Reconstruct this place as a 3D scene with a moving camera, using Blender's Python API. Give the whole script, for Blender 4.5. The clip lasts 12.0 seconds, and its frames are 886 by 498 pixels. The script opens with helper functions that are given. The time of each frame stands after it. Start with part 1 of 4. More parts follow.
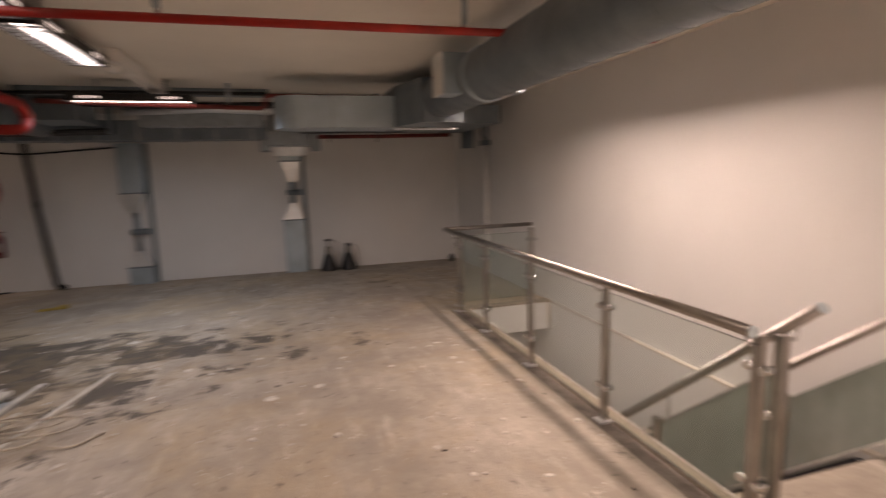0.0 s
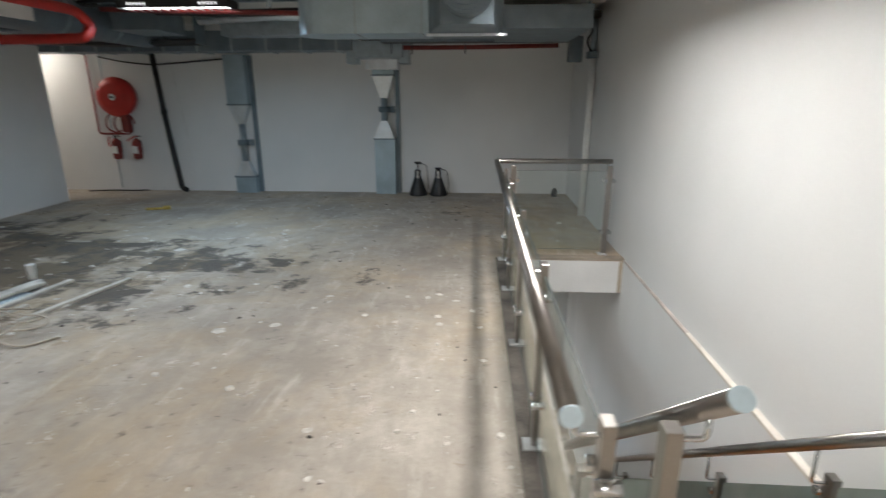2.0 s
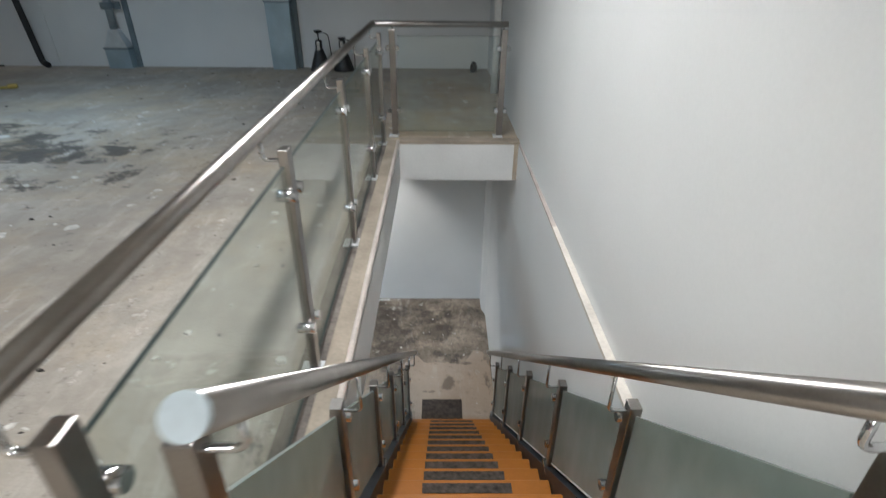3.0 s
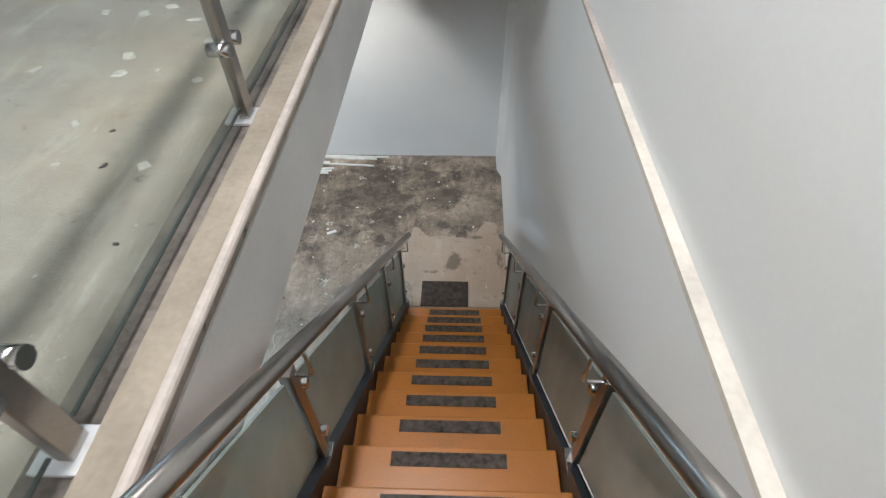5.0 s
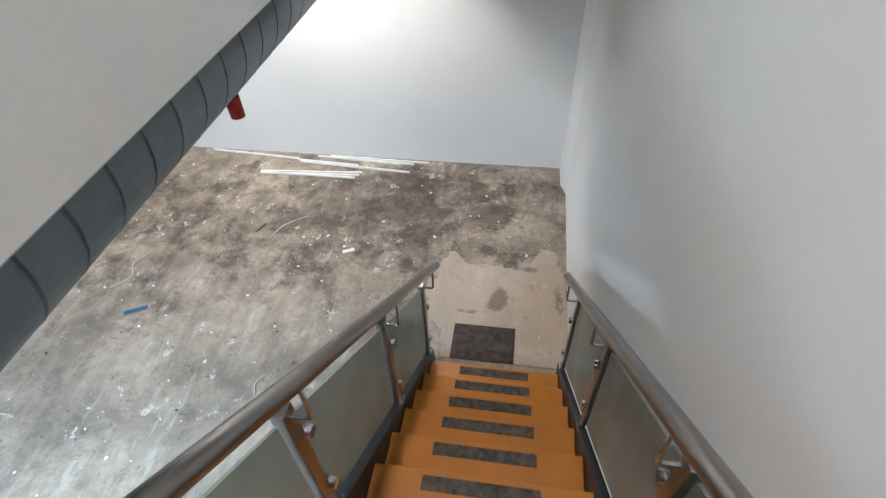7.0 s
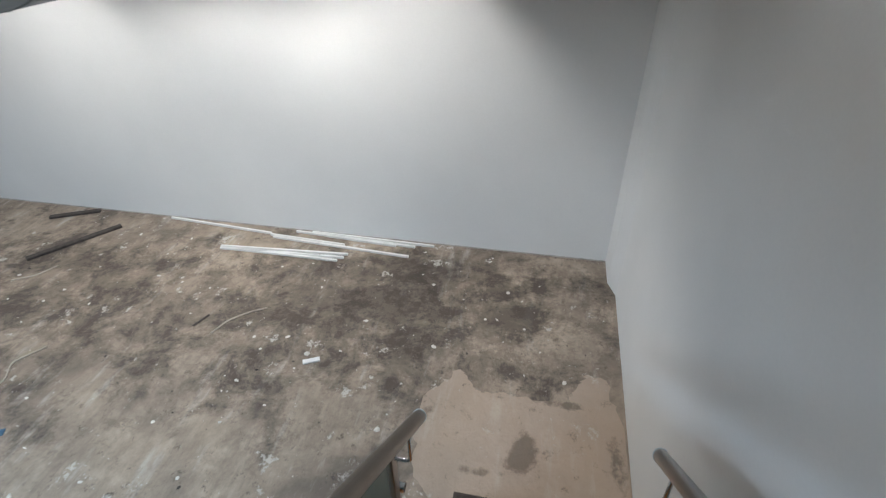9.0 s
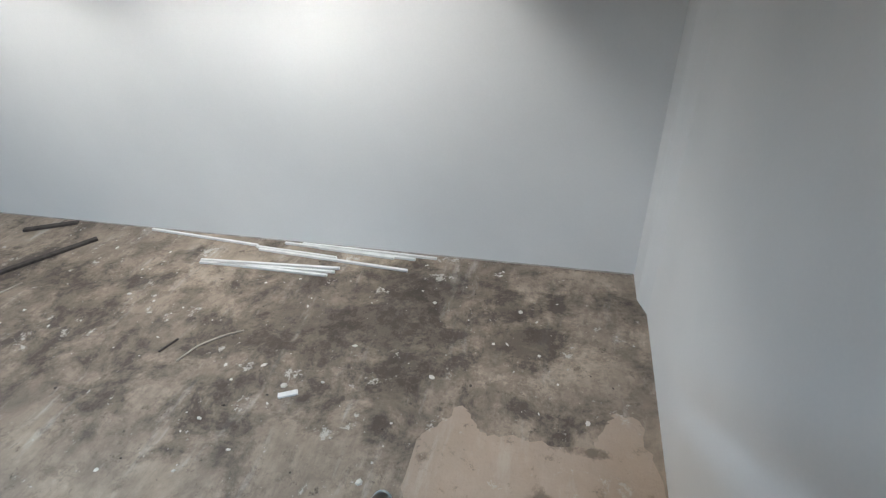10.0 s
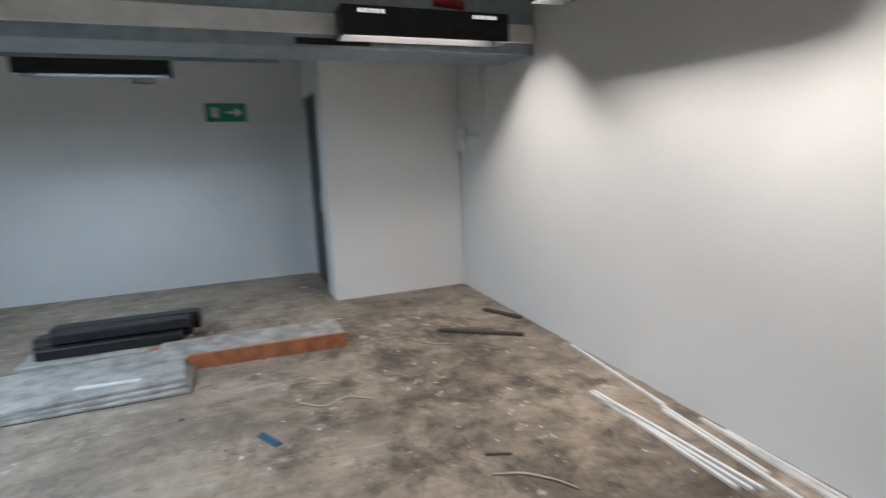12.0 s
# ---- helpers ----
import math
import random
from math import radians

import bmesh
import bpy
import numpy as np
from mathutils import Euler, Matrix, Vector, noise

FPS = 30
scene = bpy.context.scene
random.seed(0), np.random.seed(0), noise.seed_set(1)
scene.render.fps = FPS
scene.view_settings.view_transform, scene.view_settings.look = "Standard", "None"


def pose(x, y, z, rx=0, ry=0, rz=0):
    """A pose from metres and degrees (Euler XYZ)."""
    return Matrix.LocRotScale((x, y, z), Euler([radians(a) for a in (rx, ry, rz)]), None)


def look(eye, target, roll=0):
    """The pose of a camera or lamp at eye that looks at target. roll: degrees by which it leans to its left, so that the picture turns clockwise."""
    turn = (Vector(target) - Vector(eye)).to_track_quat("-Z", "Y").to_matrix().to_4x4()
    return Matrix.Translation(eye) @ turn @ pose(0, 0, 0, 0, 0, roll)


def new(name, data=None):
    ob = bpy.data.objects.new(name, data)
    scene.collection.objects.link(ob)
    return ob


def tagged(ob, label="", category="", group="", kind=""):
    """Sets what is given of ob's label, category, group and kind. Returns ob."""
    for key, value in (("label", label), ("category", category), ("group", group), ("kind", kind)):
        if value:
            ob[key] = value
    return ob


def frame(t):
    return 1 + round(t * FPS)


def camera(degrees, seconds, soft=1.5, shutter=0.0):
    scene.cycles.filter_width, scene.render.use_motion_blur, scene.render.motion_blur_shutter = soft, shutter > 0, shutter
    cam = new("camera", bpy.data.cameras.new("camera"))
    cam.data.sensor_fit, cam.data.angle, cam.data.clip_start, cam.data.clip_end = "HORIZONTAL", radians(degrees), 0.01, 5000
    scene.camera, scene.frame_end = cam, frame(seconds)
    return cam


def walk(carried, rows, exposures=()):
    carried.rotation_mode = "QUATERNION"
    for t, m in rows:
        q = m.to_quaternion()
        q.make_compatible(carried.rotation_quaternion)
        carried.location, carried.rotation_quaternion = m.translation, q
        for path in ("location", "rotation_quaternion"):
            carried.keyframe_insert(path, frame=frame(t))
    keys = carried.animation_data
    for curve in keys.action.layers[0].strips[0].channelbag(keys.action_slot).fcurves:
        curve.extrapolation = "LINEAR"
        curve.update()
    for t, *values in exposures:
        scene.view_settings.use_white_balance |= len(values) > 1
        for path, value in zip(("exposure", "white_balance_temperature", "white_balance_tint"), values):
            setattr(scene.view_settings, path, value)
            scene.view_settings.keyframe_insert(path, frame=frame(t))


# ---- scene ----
cam = camera(80.9, 12.0, soft=1.2, shutter=0.35)
PATH = [
    (0, (0.208, 0.012, 1.617), (0.776, 1.907, 1.323), -1.6),
    (0.3, (0.359, -0.035, 1.609), (0.326, 1.942, 1.31), -2.2),
    (0.5, (0.47, -0.021, 1.606), (0.221, 1.941, 1.309), -2.4),
    (1, (0.819, 0.141, 1.614), (0.367, 2.057, 1.257), -3.1),
    (1.5, (1.331, 0.289, 1.602), (0.894, 2.18, 1.12), -2.6),
    (1.7, (1.522, 0.41, 1.586), (1.196, 2.314, 1.07), -1.6),
    (2, (1.775, 0.64, 1.589), (1.658, 2.552, 1.015), -0.1),
    (2.5, (2.183, 0.908, 1.514), (2.203, 2.77, 0.785), 0.8),
    (3, (2.551, 1.186, 1.417), (2.57, 2.932, 0.442), 0.5),
    (3.5, (2.67, 1.608, 1.354), (2.701, 3.206, 0.152), 0.7),
    (5.3, (2.735, 2.519, 0.794), (2.671, 3.881, -0.669), -1.0),
    (5.5, (2.73, 2.609, 0.729), (2.669, 3.988, -0.719), -0.9),
    (6, (2.737, 2.849, 0.528), (2.64, 4.242, -0.905), -1.1),
    (6.5, (2.727, 3.144, 0.261), (2.608, 4.532, -1.174), -0.6),
    (7, (2.745, 3.389, 0.049), (2.495, 4.781, -1.365), -2.6),
    (9, (2.639, 4.473, -0.797), (2.294, 6.073, -1.947), -1.0),
    (9.5, (2.654, 4.706, -0.914), (2.286, 6.311, -2.05), -1.7),
    (10.5, (2.672, 5.151, -1.295), (2.128, 6.789, -2.305), -3.9),
    (11, (2.649, 5.352, -1.465), (1.85, 7.004, -2.261), -3.7),
    (11.6, (2.581, 5.494, -1.676), (1.144, 6.774, -2.212), -2.3),
    (12, (2.55, 5.709, -1.773), (0.720, 6.424, -2.154), -2.0),
]
LOOKS = [(0.0, -0.22, 8300, 34), (0.5, 0.15, 6650, 16), (1.0, 0.15, 6200, 12), (1.5, 0.25, 6350, 13), (2.2, 0.15, 6050, 9), (3.5, -0.05, 5850, 8), (5.3, 0.24, 5950, 9), (6.0, 0.38, 5950, 9), (7.0, 0.58, 5950, 11), (9.0, 0.18, 5900, 10), (10.5, 0.16, 5850, 9), (11.3, 0.0, 6000, 11), (12.0, 0.05, 6250, 14)]
walk(cam, [(t, look(eye, target, roll)) for t, eye, target, roll in PATH], LOOKS)

# ---- light ----
world = bpy.data.worlds.new("world")
scene.world = world
world.use_nodes = True
world.node_tree.nodes["Background"].inputs["Color"].default_value = (0.5, 0.55, 0.6, 1)
world.node_tree.nodes["Background"].inputs["Strength"].default_value = 0.02


def area_lamp(name, x, y, z, sx, sy, watts, colour, spread=180, aim=(0, 0, -1)):
    d = bpy.data.lights.new(name, "AREA")
    d.shape, d.size, d.size_y, d.energy, d.color = "RECTANGLE", sx, sy, watts, colour
    d.spread = radians(spread)
    ob = new(name, d)
    ob.matrix_world = look((x, y, z), (x + aim[0], y + aim[1] + 1e-4, z + aim[2]))
    return ob


COOL, WARM = (0.62, 0.83, 1.0), (1.0, 0.95, 0.88)
PEACH = (1.0, 0.92, 0.82)
# tubes of the ceiling lamps: over the slab, over the stair, behind the walker, in the recess
area_lamp("lamp_west", -1.12, 3.45, 2.43, 0.05, 2.0, 24, (0.86, 0.94, 1.0), 150)
area_lamp("lamp_back", -1.2, 6.12, 2.36, 1.05, 0.06, 34, COOL, 165)
area_lamp("lamp_east", 2.30, 3.3, 2.526, 0.17, 2.3, 80, WARM, 175)
# assumed lamp, never in view, added to light the near floor and ceiling
area_lamp("lamp_south", 1.1, -1.6, 2.43, 0.14, 2.4, 130, WARM, 170)
area_lamp("lamp_recess", -5.6, 8.75, 2.45, 1.1, 0.12, 17, (1.0, 0.86, 0.70), 170)
# lower floor
BLUISH = (0.66, 0.85, 1.0)
area_lamp("lamp_low_wall", 0.45, 7.52, -0.853, 1.3, 0.08, 27, PEACH, 175)
area_lamp("lamp_low_middle", -1.27, 7.12, -0.883, 0.08, 1.16, 24, PEACH, 175)
area_lamp("lamp_low_stair", 1.6, 7.25, -0.803, 0.06, 0.86, 17, PEACH, 175)
area_lamp("lamp_low_west", -3.4, 4.6, -0.883, 0.08, 1.15, 15, BLUISH, 175)
# added bluish fill, never in view, to brighten the lower floor and walls
area_lamp("fill_low_south", 0.15, 3.0, -0.885, 1.3, 0.12, 156, BLUISH, 172)


# ---- materials ----
def material(name, colour, rough=0.6, metal=0.0, vary=0.08, scale=6.0, bump=0.0, fine=60.0, other=None, spec=0.5):
    """Principled surface whose colour drifts at two scales, with fine relief."""
    m = bpy.data.materials.new(name)
    m.use_nodes = True
    nt = m.node_tree
    p = nt.nodes["Principled BSDF"]
    p.inputs["Roughness"].default_value, p.inputs["Metallic"].default_value = rough, metal
    p.inputs["Specular IOR Level"].default_value = spec
    co = nt.nodes.new("ShaderNodeNewGeometry")
    big, small = nt.nodes.new("ShaderNodeTexNoise"), nt.nodes.new("ShaderNodeTexNoise")
    for n, sc in ((big, scale), (small, fine)):
        n.inputs["Scale"].default_value, n.inputs["Detail"].default_value = sc, 4
        nt.links.new(co.outputs["Position"], n.inputs["Vector"])
    add = nt.nodes.new("ShaderNodeMath")
    add.operation = "MULTIPLY_ADD"
    add.inputs[1].default_value = 0.35
    nt.links.new(small.outputs["Fac"], add.inputs[0])
    nt.links.new(big.outputs["Fac"], add.inputs[2])
    ramp = nt.nodes.new("ShaderNodeValToRGB")
    low = other or tuple(c * (1 - 2.2 * vary) for c in colour)
    high = tuple(min(1, c * (1 + vary)) for c in colour)
    ramp.color_ramp.elements[0].position, ramp.color_ramp.elements[1].position = 0.4, 0.85
    ramp.color_ramp.elements[0].color, ramp.color_ramp.elements[1].color = (*low, 1), (*high, 1)
    nt.links.new(add.outputs[0], ramp.inputs[0])
    nt.links.new(ramp.outputs[0], p.inputs["Base Color"])
    if bump:
        b = nt.nodes.new("ShaderNodeBump")
        b.inputs["Strength"].default_value, b.inputs["Distance"].default_value = bump, 0.01
        nt.links.new(add.outputs[0], b.inputs["Height"])
        nt.links.new(b.outputs[0], p.inputs["Normal"])
    return m


def stained_floor(name, light, mid, dark, dust, tan, blobs, soft, depth, residue=0.05):
    """Bare slab: adhesive residue, stains with edges of their own, dust; blobs are dirty patches (x, y, rx, ry, weight)."""
    m = bpy.data.materials.new(name)
    m.use_nodes = True
    nt = m.node_tree
    p = nt.nodes["Principled BSDF"]
    geo = nt.nodes.new("ShaderNodeNewGeometry")

    def noise_at(sc, detail=6, rough=0.6, warp=0.0):
        n = nt.nodes.new("ShaderNodeTexNoise")
        n.inputs["Scale"].default_value, n.inputs["Detail"].default_value, n.inputs["Roughness"].default_value = sc, detail, rough
        n.inputs["Distortion"].default_value = warp
        nt.links.new(geo.outputs["Position"], n.inputs["Vector"])
        return n.outputs["Fac"]

    def maths(op, a, b, clamp=False):
        n = nt.nodes.new("ShaderNodeMath")
        n.operation, n.use_clamp = op, clamp
        for i, v in enumerate((a, b)):
            if isinstance(v, (int, float)):
                n.inputs[i].default_value = v
            else:
                nt.links.new(v, n.inputs[i])
        return n.outputs[0]

    def steps(v, lo, hi):
        n = nt.nodes.new("ShaderNodeMapRange")
        n.inputs[1].default_value, n.inputs[2].default_value = lo, hi
        nt.links.new(v, n.inputs[0])
        return n.outputs[0]

    def mixed(f, a, b):
        n = nt.nodes.new("ShaderNodeMix")
        n.data_type = "RGBA"
        nt.links.new(f, n.inputs[0])
        for i, v in ((6, a), (7, b)):
            if isinstance(v, tuple):
                n.inputs[i].default_value = (*v, 1)
            else:
                nt.links.new(v, n.inputs[i])
        return n.outputs[2]

    zone = 0.0
    for bx, by, rx, ry, w in blobs:
        mp = nt.nodes.new("ShaderNodeMapping")
        mp.vector_type = "POINT"
        mp.inputs["Location"].default_value = (-bx / rx, -by / ry, 0)
        mp.inputs["Scale"].default_value = (1 / rx, 1 / ry, 0)
        nt.links.new(geo.outputs["Position"], mp.inputs["Vector"])
        ln = nt.nodes.new("ShaderNodeVectorMath")
        ln.operation = "LENGTH"
        nt.links.new(mp.outputs[0], ln.inputs[0])
        near = maths("MULTIPLY", steps(ln.outputs["Value"], 1.25, 0.3), w)
        zone = near if isinstance(zone, float) else maths("ADD", zone, near)
    base = mixed(steps(noise_at(1.1, 10, 0.72, 0.2), 0.40, 0.62), mid, light)
    base = mixed(maths("MULTIPLY", steps(noise_at(7, 8, 0.7, 0.4), 0.42, 0.68), 0.6), base, mid)
    base = mixed(maths("MULTIPLY", steps(noise_at(0.55, 8, 0.7, 0.3), 0.46, 0.62), 0.65), base, tan)
    smear = nt.nodes.new("ShaderNodeMapping")
    smear.inputs["Rotation"].default_value, smear.inputs["Scale"].default_value = (0, 0, 0.9), (5.5, 1.1, 1)
    nt.links.new(geo.outputs["Position"], smear.inputs["Vector"])
    trail = nt.nodes.new("ShaderNodeTexNoise")
    trail.inputs["Scale"].default_value, trail.inputs["Detail"].default_value, trail.inputs["Roughness"].default_value = 1.6, 8, 0.7
    nt.links.new(smear.outputs[0], trail.inputs["Vector"])
    base = mixed(maths("MULTIPLY", steps(trail.outputs["Fac"], 0.50, 0.68), 0.5), base, mid)
    base = mixed(maths("MULTIPLY", steps(trail.outputs["Fac"], 0.44, 0.32), 0.4), base, dust)
    snap, cell = nt.nodes.new("ShaderNodeVectorMath"), nt.nodes.new("ShaderNodeTexWhiteNoise")
    snap.operation = "SNAP"
    snap.inputs[1].default_value = (0.46, 0.46, 9)
    nt.links.new(geo.outputs["Position"], snap.inputs[0])
    nt.links.new(snap.outputs[0], cell.inputs["Vector"])
    tiles = maths("MULTIPLY", maths("MULTIPLY", zone, cell.outputs["Value"]), residue)
    stain = steps(maths("ADD", maths("ADD", maths("MULTIPLY", zone, 0.2 - 0.34 * residue), tiles), noise_at(2.9, 12, 0.76, 0.2)), 0.645 - soft, 0.645 + soft)
    base = mixed(maths("MULTIPLY", stain, depth), base, dark)
    brown = tuple(c * 0.5 for c in tan)
    worn = steps(maths("ADD", maths("MULTIPLY", zone, 0.13), noise_at(3.7, 12, 0.8, 0.15)), 0.615, 0.645)
    base = mixed(maths("MULTIPLY", worn, 0.5), base, brown)
    flake = steps(noise_at(4.6, 12, 0.78, 0.1), 0.605, 0.625)
    base = mixed(maths("MULTIPLY", flake, 0.75), base, dust)
    speck = steps(noise_at(34, 3, 0.6), 0.70, 0.74)
    base = mixed(maths("MULTIPLY", speck, 0.6), base, dust)
    pit = steps(noise_at(11, 10, 0.78), 0.585, 0.67)
    base = mixed(maths("MULTIPLY", pit, 0.75), base, dark)
    nt.links.new(base, p.inputs["Base Color"])
    rg = nt.nodes.new("ShaderNodeMapRange")
    rg.inputs[3].default_value, rg.inputs[4].default_value = 0.62, 0.92
    nt.links.new(noise_at(3.3), rg.inputs[0])
    nt.links.new(rg.outputs[0], p.inputs["Roughness"])
    b = nt.nodes.new("ShaderNodeBump")
    b.inputs["Strength"].default_value, b.inputs["Distance"].default_value = 0.7, 0.015
    nt.links.new(maths("ADD", maths("MULTIPLY", flake, 0.4), noise_at(28, 8, 0.7)), b.inputs["Height"])
    nt.links.new(b.outputs[0], p.inputs["Normal"])
    return m


def glass_material(name, tint, veil, rough=0.02):
    """Clear pane: see-through with its tint, a thin veil of dust and a Fresnel gloss."""
    m = bpy.data.materials.new(name)
    m.use_nodes = True
    nt = m.node_tree
    out = nt.nodes["Material Output"]
    p = nt.nodes["Principled BSDF"]
    p.inputs["Base Color"].default_value = (*[c * 0.75 for c in tint], 1)
    p.inputs["Roughness"].default_value = 0.5
    tr, gl, fr = nt.nodes.new("ShaderNodeBsdfTransparent"), nt.nodes.new("ShaderNodeBsdfGlossy"), nt.nodes.new("ShaderNodeMapRange")
    lw, pw = nt.nodes.new("ShaderNodeLayerWeight"), nt.nodes.new("ShaderNodeMath")
    pw.operation = "POWER"
    pw.inputs[1].default_value = 4
    fr.inputs[3].default_value, fr.inputs[4].default_value = 0.025, 0.45
    nt.links.new(lw.outputs["Facing"], pw.inputs[0])
    nt.links.new(pw.outputs[0], fr.inputs[0])
    tr.inputs[0].default_value = (*tint, 1)
    gl.inputs["Roughness"].default_value = rough
    a, b = nt.nodes.new("ShaderNodeMixShader"), nt.nodes.new("ShaderNodeMixShader")
    ns, mr = nt.nodes.new("ShaderNodeTexNoise"), nt.nodes.new("ShaderNodeMapRange")
    ns.inputs["Scale"].default_value, ns.inputs["Detail"].default_value = 3, 6
    mr.inputs[3].default_value, mr.inputs[4].default_value = veil * 0.6, veil * 1.4
    nt.links.new(ns.outputs["Fac"], mr.inputs[0])
    nt.links.new(mr.outputs[0], a.inputs[0])
    nt.links.new(tr.outputs[0], a.inputs[1])
    nt.links.new(p.outputs[0], a.inputs[2])
    nt.links.new(fr.outputs[0], b.inputs[0])
    nt.links.new(a.outputs[0], b.inputs[1])
    nt.links.new(gl.outputs[0], b.inputs[2])
    nt.links.new(b.outputs[0], out.inputs[0])
    return m


def glow(name, colour, strength):
    m = bpy.data.materials.new(name)
    m.use_nodes = True
    p = m.node_tree.nodes["Principled BSDF"]
    p.inputs["Base Color"].default_value = (0.8, 0.8, 0.8, 1)
    p.inputs["Emission Color"].default_value = (*colour, 1)
    p.inputs["Emission Strength"].default_value = strength
    return m


WALL = material("wall_paint", (0.74, 0.74, 0.73), 0.55, vary=0.025, scale=1.2, bump=0.06, fine=90)
CEIL = material("ceiling_paint", (0.78, 0.75, 0.69), 0.8, vary=0.03, scale=1.5, bump=0.08, fine=40)
SOFFIT = material("soffit_concrete", (0.7, 0.69, 0.67), 0.85, vary=0.1, scale=2, bump=0.2)
FLOOR_UP = stained_floor("upper_slab", (0.50, 0.45, 0.385), (0.32, 0.28, 0.235), (0.050, 0.042, 0.036), (0.68, 0.64, 0.58), (0.43, 0.325, 0.20),
                         [(-3.9, 4.7, 1.7, 2.6, 1.05), (-2.4, 4.6, 1.7, 1.7, 0.7), (-1.0, 5.2, 2.2, 1.1, 0.48), (-2.7, 2.5, 1.6, 1.4, 1.05), (1.2, 7.8, 1.8, 1.0, 0.2)], 0.035, 0.86, 0.25)
FLOOR_LOW = stained_floor("lower_slab", (0.46, 0.375, 0.29), (0.155, 0.126, 0.10), (0.045, 0.035, 0.028), (0.58, 0.55, 0.50), (0.36, 0.29, 0.22),
                          [(2.2, 7.6, 1.8, 1.0, 0.62), (1.6, 6.9, 1.5, 1.0, 0.5), (-1.0, 7.4, 1.6, 1.0, 0.62), (-1.9, 6.2, 1.9, 1.4, 0.42), (0.2, 6.6, 1.5, 1.2, 0.25)], 0.08, 0.85)
SCREED = stained_floor("pale_screed", (0.42, 0.335, 0.265), (0.34, 0.27, 0.21), (0.12, 0.095, 0.075), (0.47, 0.42, 0.36), (0.40, 0.30, 0.22),
                       [(2.69, 6.24, 0.08, 0.13, 1.5), (2.48, 6.07, 0.13, 0.04, 1.1), (2.62, 6.14, 0.1, 0.08, 0.9), (3.2, 6.2, 0.07, 0.25, 0.8), (2.95, 6.60, 0.16, 0.05, 1.0)], 0.05, 0.8)
BRIGHT = material("dull_aluminium", (0.66, 0.67, 0.68), 0.4, 0.5, vary=0.08, scale=12)
PRIMER = material("bare_primer", (0.50, 0.44, 0.40), 0.75, vary=0.15, scale=5, bump=0.1)
MORTAR = material("grimy_mortar", (0.17, 0.145, 0.125), 0.85, vary=0.3, scale=5, bump=0.4)
GLASS_EDGE = material("pane_edge", (0.03, 0.045, 0.042), 0.3, vary=0.1)
CURB = material("curb_concrete", (0.31, 0.26, 0.205), 0.8, vary=0.16, scale=4, bump=0.3)
FASCIA = material("fascia_paint", (0.70, 0.70, 0.69), 0.6, vary=0.05, scale=2, bump=0.08)
LEDGE = material("ledge_timber_paint", (0.68, 0.63, 0.56), 0.6, vary=0.12, scale=3, bump=0.1)
STEEL = material("brushed_steel", (0.36, 0.34, 0.32), 0.28, 1.0, vary=0.08, scale=8, fine=150)
STEEL_DARK = material("dark_steel", (0.035, 0.042, 0.05), 0.5, 0.3, vary=0.2, scale=6)
CHROME = material("polished_steel", (0.62, 0.63, 0.64), 0.12, 1.0, vary=0.04)
GALV = material("galvanised_sheet", (0.36, 0.42, 0.46), 0.42, 0.65, vary=0.1, scale=9, fine=40, bump=0.05)
GALV_SHINY = material("bright_galvanised_sheet", (0.70, 0.75, 0.78), 0.3, 0.85, vary=0.06, scale=9, fine=50)
GALV_DARK = material("dull_duct_sheet", (0.20, 0.245, 0.275), 0.5, 0.5, vary=0.1, scale=5, bump=0.06)
RED = material("red_pipe_paint", (0.42, 0.02, 0.013), 0.45, vary=0.15, scale=7)
RED_DARK = material("dull_red_paint", (0.20, 0.025, 0.02), 0.5, vary=0.2, scale=7)
REEL_RED = material("reel_red", (0.48, 0.022, 0.015), 0.35, vary=0.1, scale=6)
BLACK = material("black_plastic", (0.012, 0.012, 0.013), 0.45, vary=0.3, scale=12)
DOOR = material("door_brown_paint", (0.065, 0.058, 0.052), 0.5, vary=0.12, scale=4, bump=0.05)
FRAME = material("door_frame_paint", (0.085, 0.078, 0.072), 0.5, vary=0.12, scale=4)
WHITE = material("white_plastic", (0.74, 0.74, 0.72), 0.45, vary=0.06, scale=8)
OFFWHITE = material("aged_white_trim", (0.56, 0.54, 0.49), 0.5, vary=0.18, scale=7, bump=0.1)
YELLOW = material("yellow_plastic", (0.42, 0.30, 0.07), 0.5, vary=0.1)
ORANGE_BOARD = material("orange_board", (0.36, 0.13, 0.055), 0.55, vary=0.2, scale=9, bump=0.1)
PALE_BOARD = material("pale_board", (0.36, 0.345, 0.32), 0.6, vary=0.25, scale=8, bump=0.2)
WOOD = material("orange_varnished_wood", (0.44, 0.16, 0.022), 0.34, vary=0.09, scale=3, fine=70, bump=0.05)
TAPE = material("grip_tape", (0.085, 0.07, 0.058), 0.9, vary=0.35, scale=30, bump=0.4, fine=200)
MAT = material("rubber_mat", (0.055, 0.042, 0.034), 0.95, vary=0.3, scale=20, bump=0.5, fine=160)
GREEN = material("sign_green", (0.02, 0.25, 0.11), 0.4, vary=0.05)
BLUE = material("blue_plastic", (0.05, 0.12, 0.19), 0.45, vary=0.1)
CABLE = material("beige_cable", (0.42, 0.37, 0.30), 0.6, vary=0.15)
CHIP = material("plaster_chip", (0.62, 0.59, 0.54), 0.9, vary=0.15, scale=20)
DIRT = material("dark_debris", (0.06, 0.05, 0.045), 0.9, vary=0.2, scale=20)
GLASS = glass_material("clear_pane", (0.925, 0.96, 0.95), 0.03)
GLASS_STAIR = glass_material("green_grey_pane", (0.60, 0.68, 0.645), 0.50, 0.2)
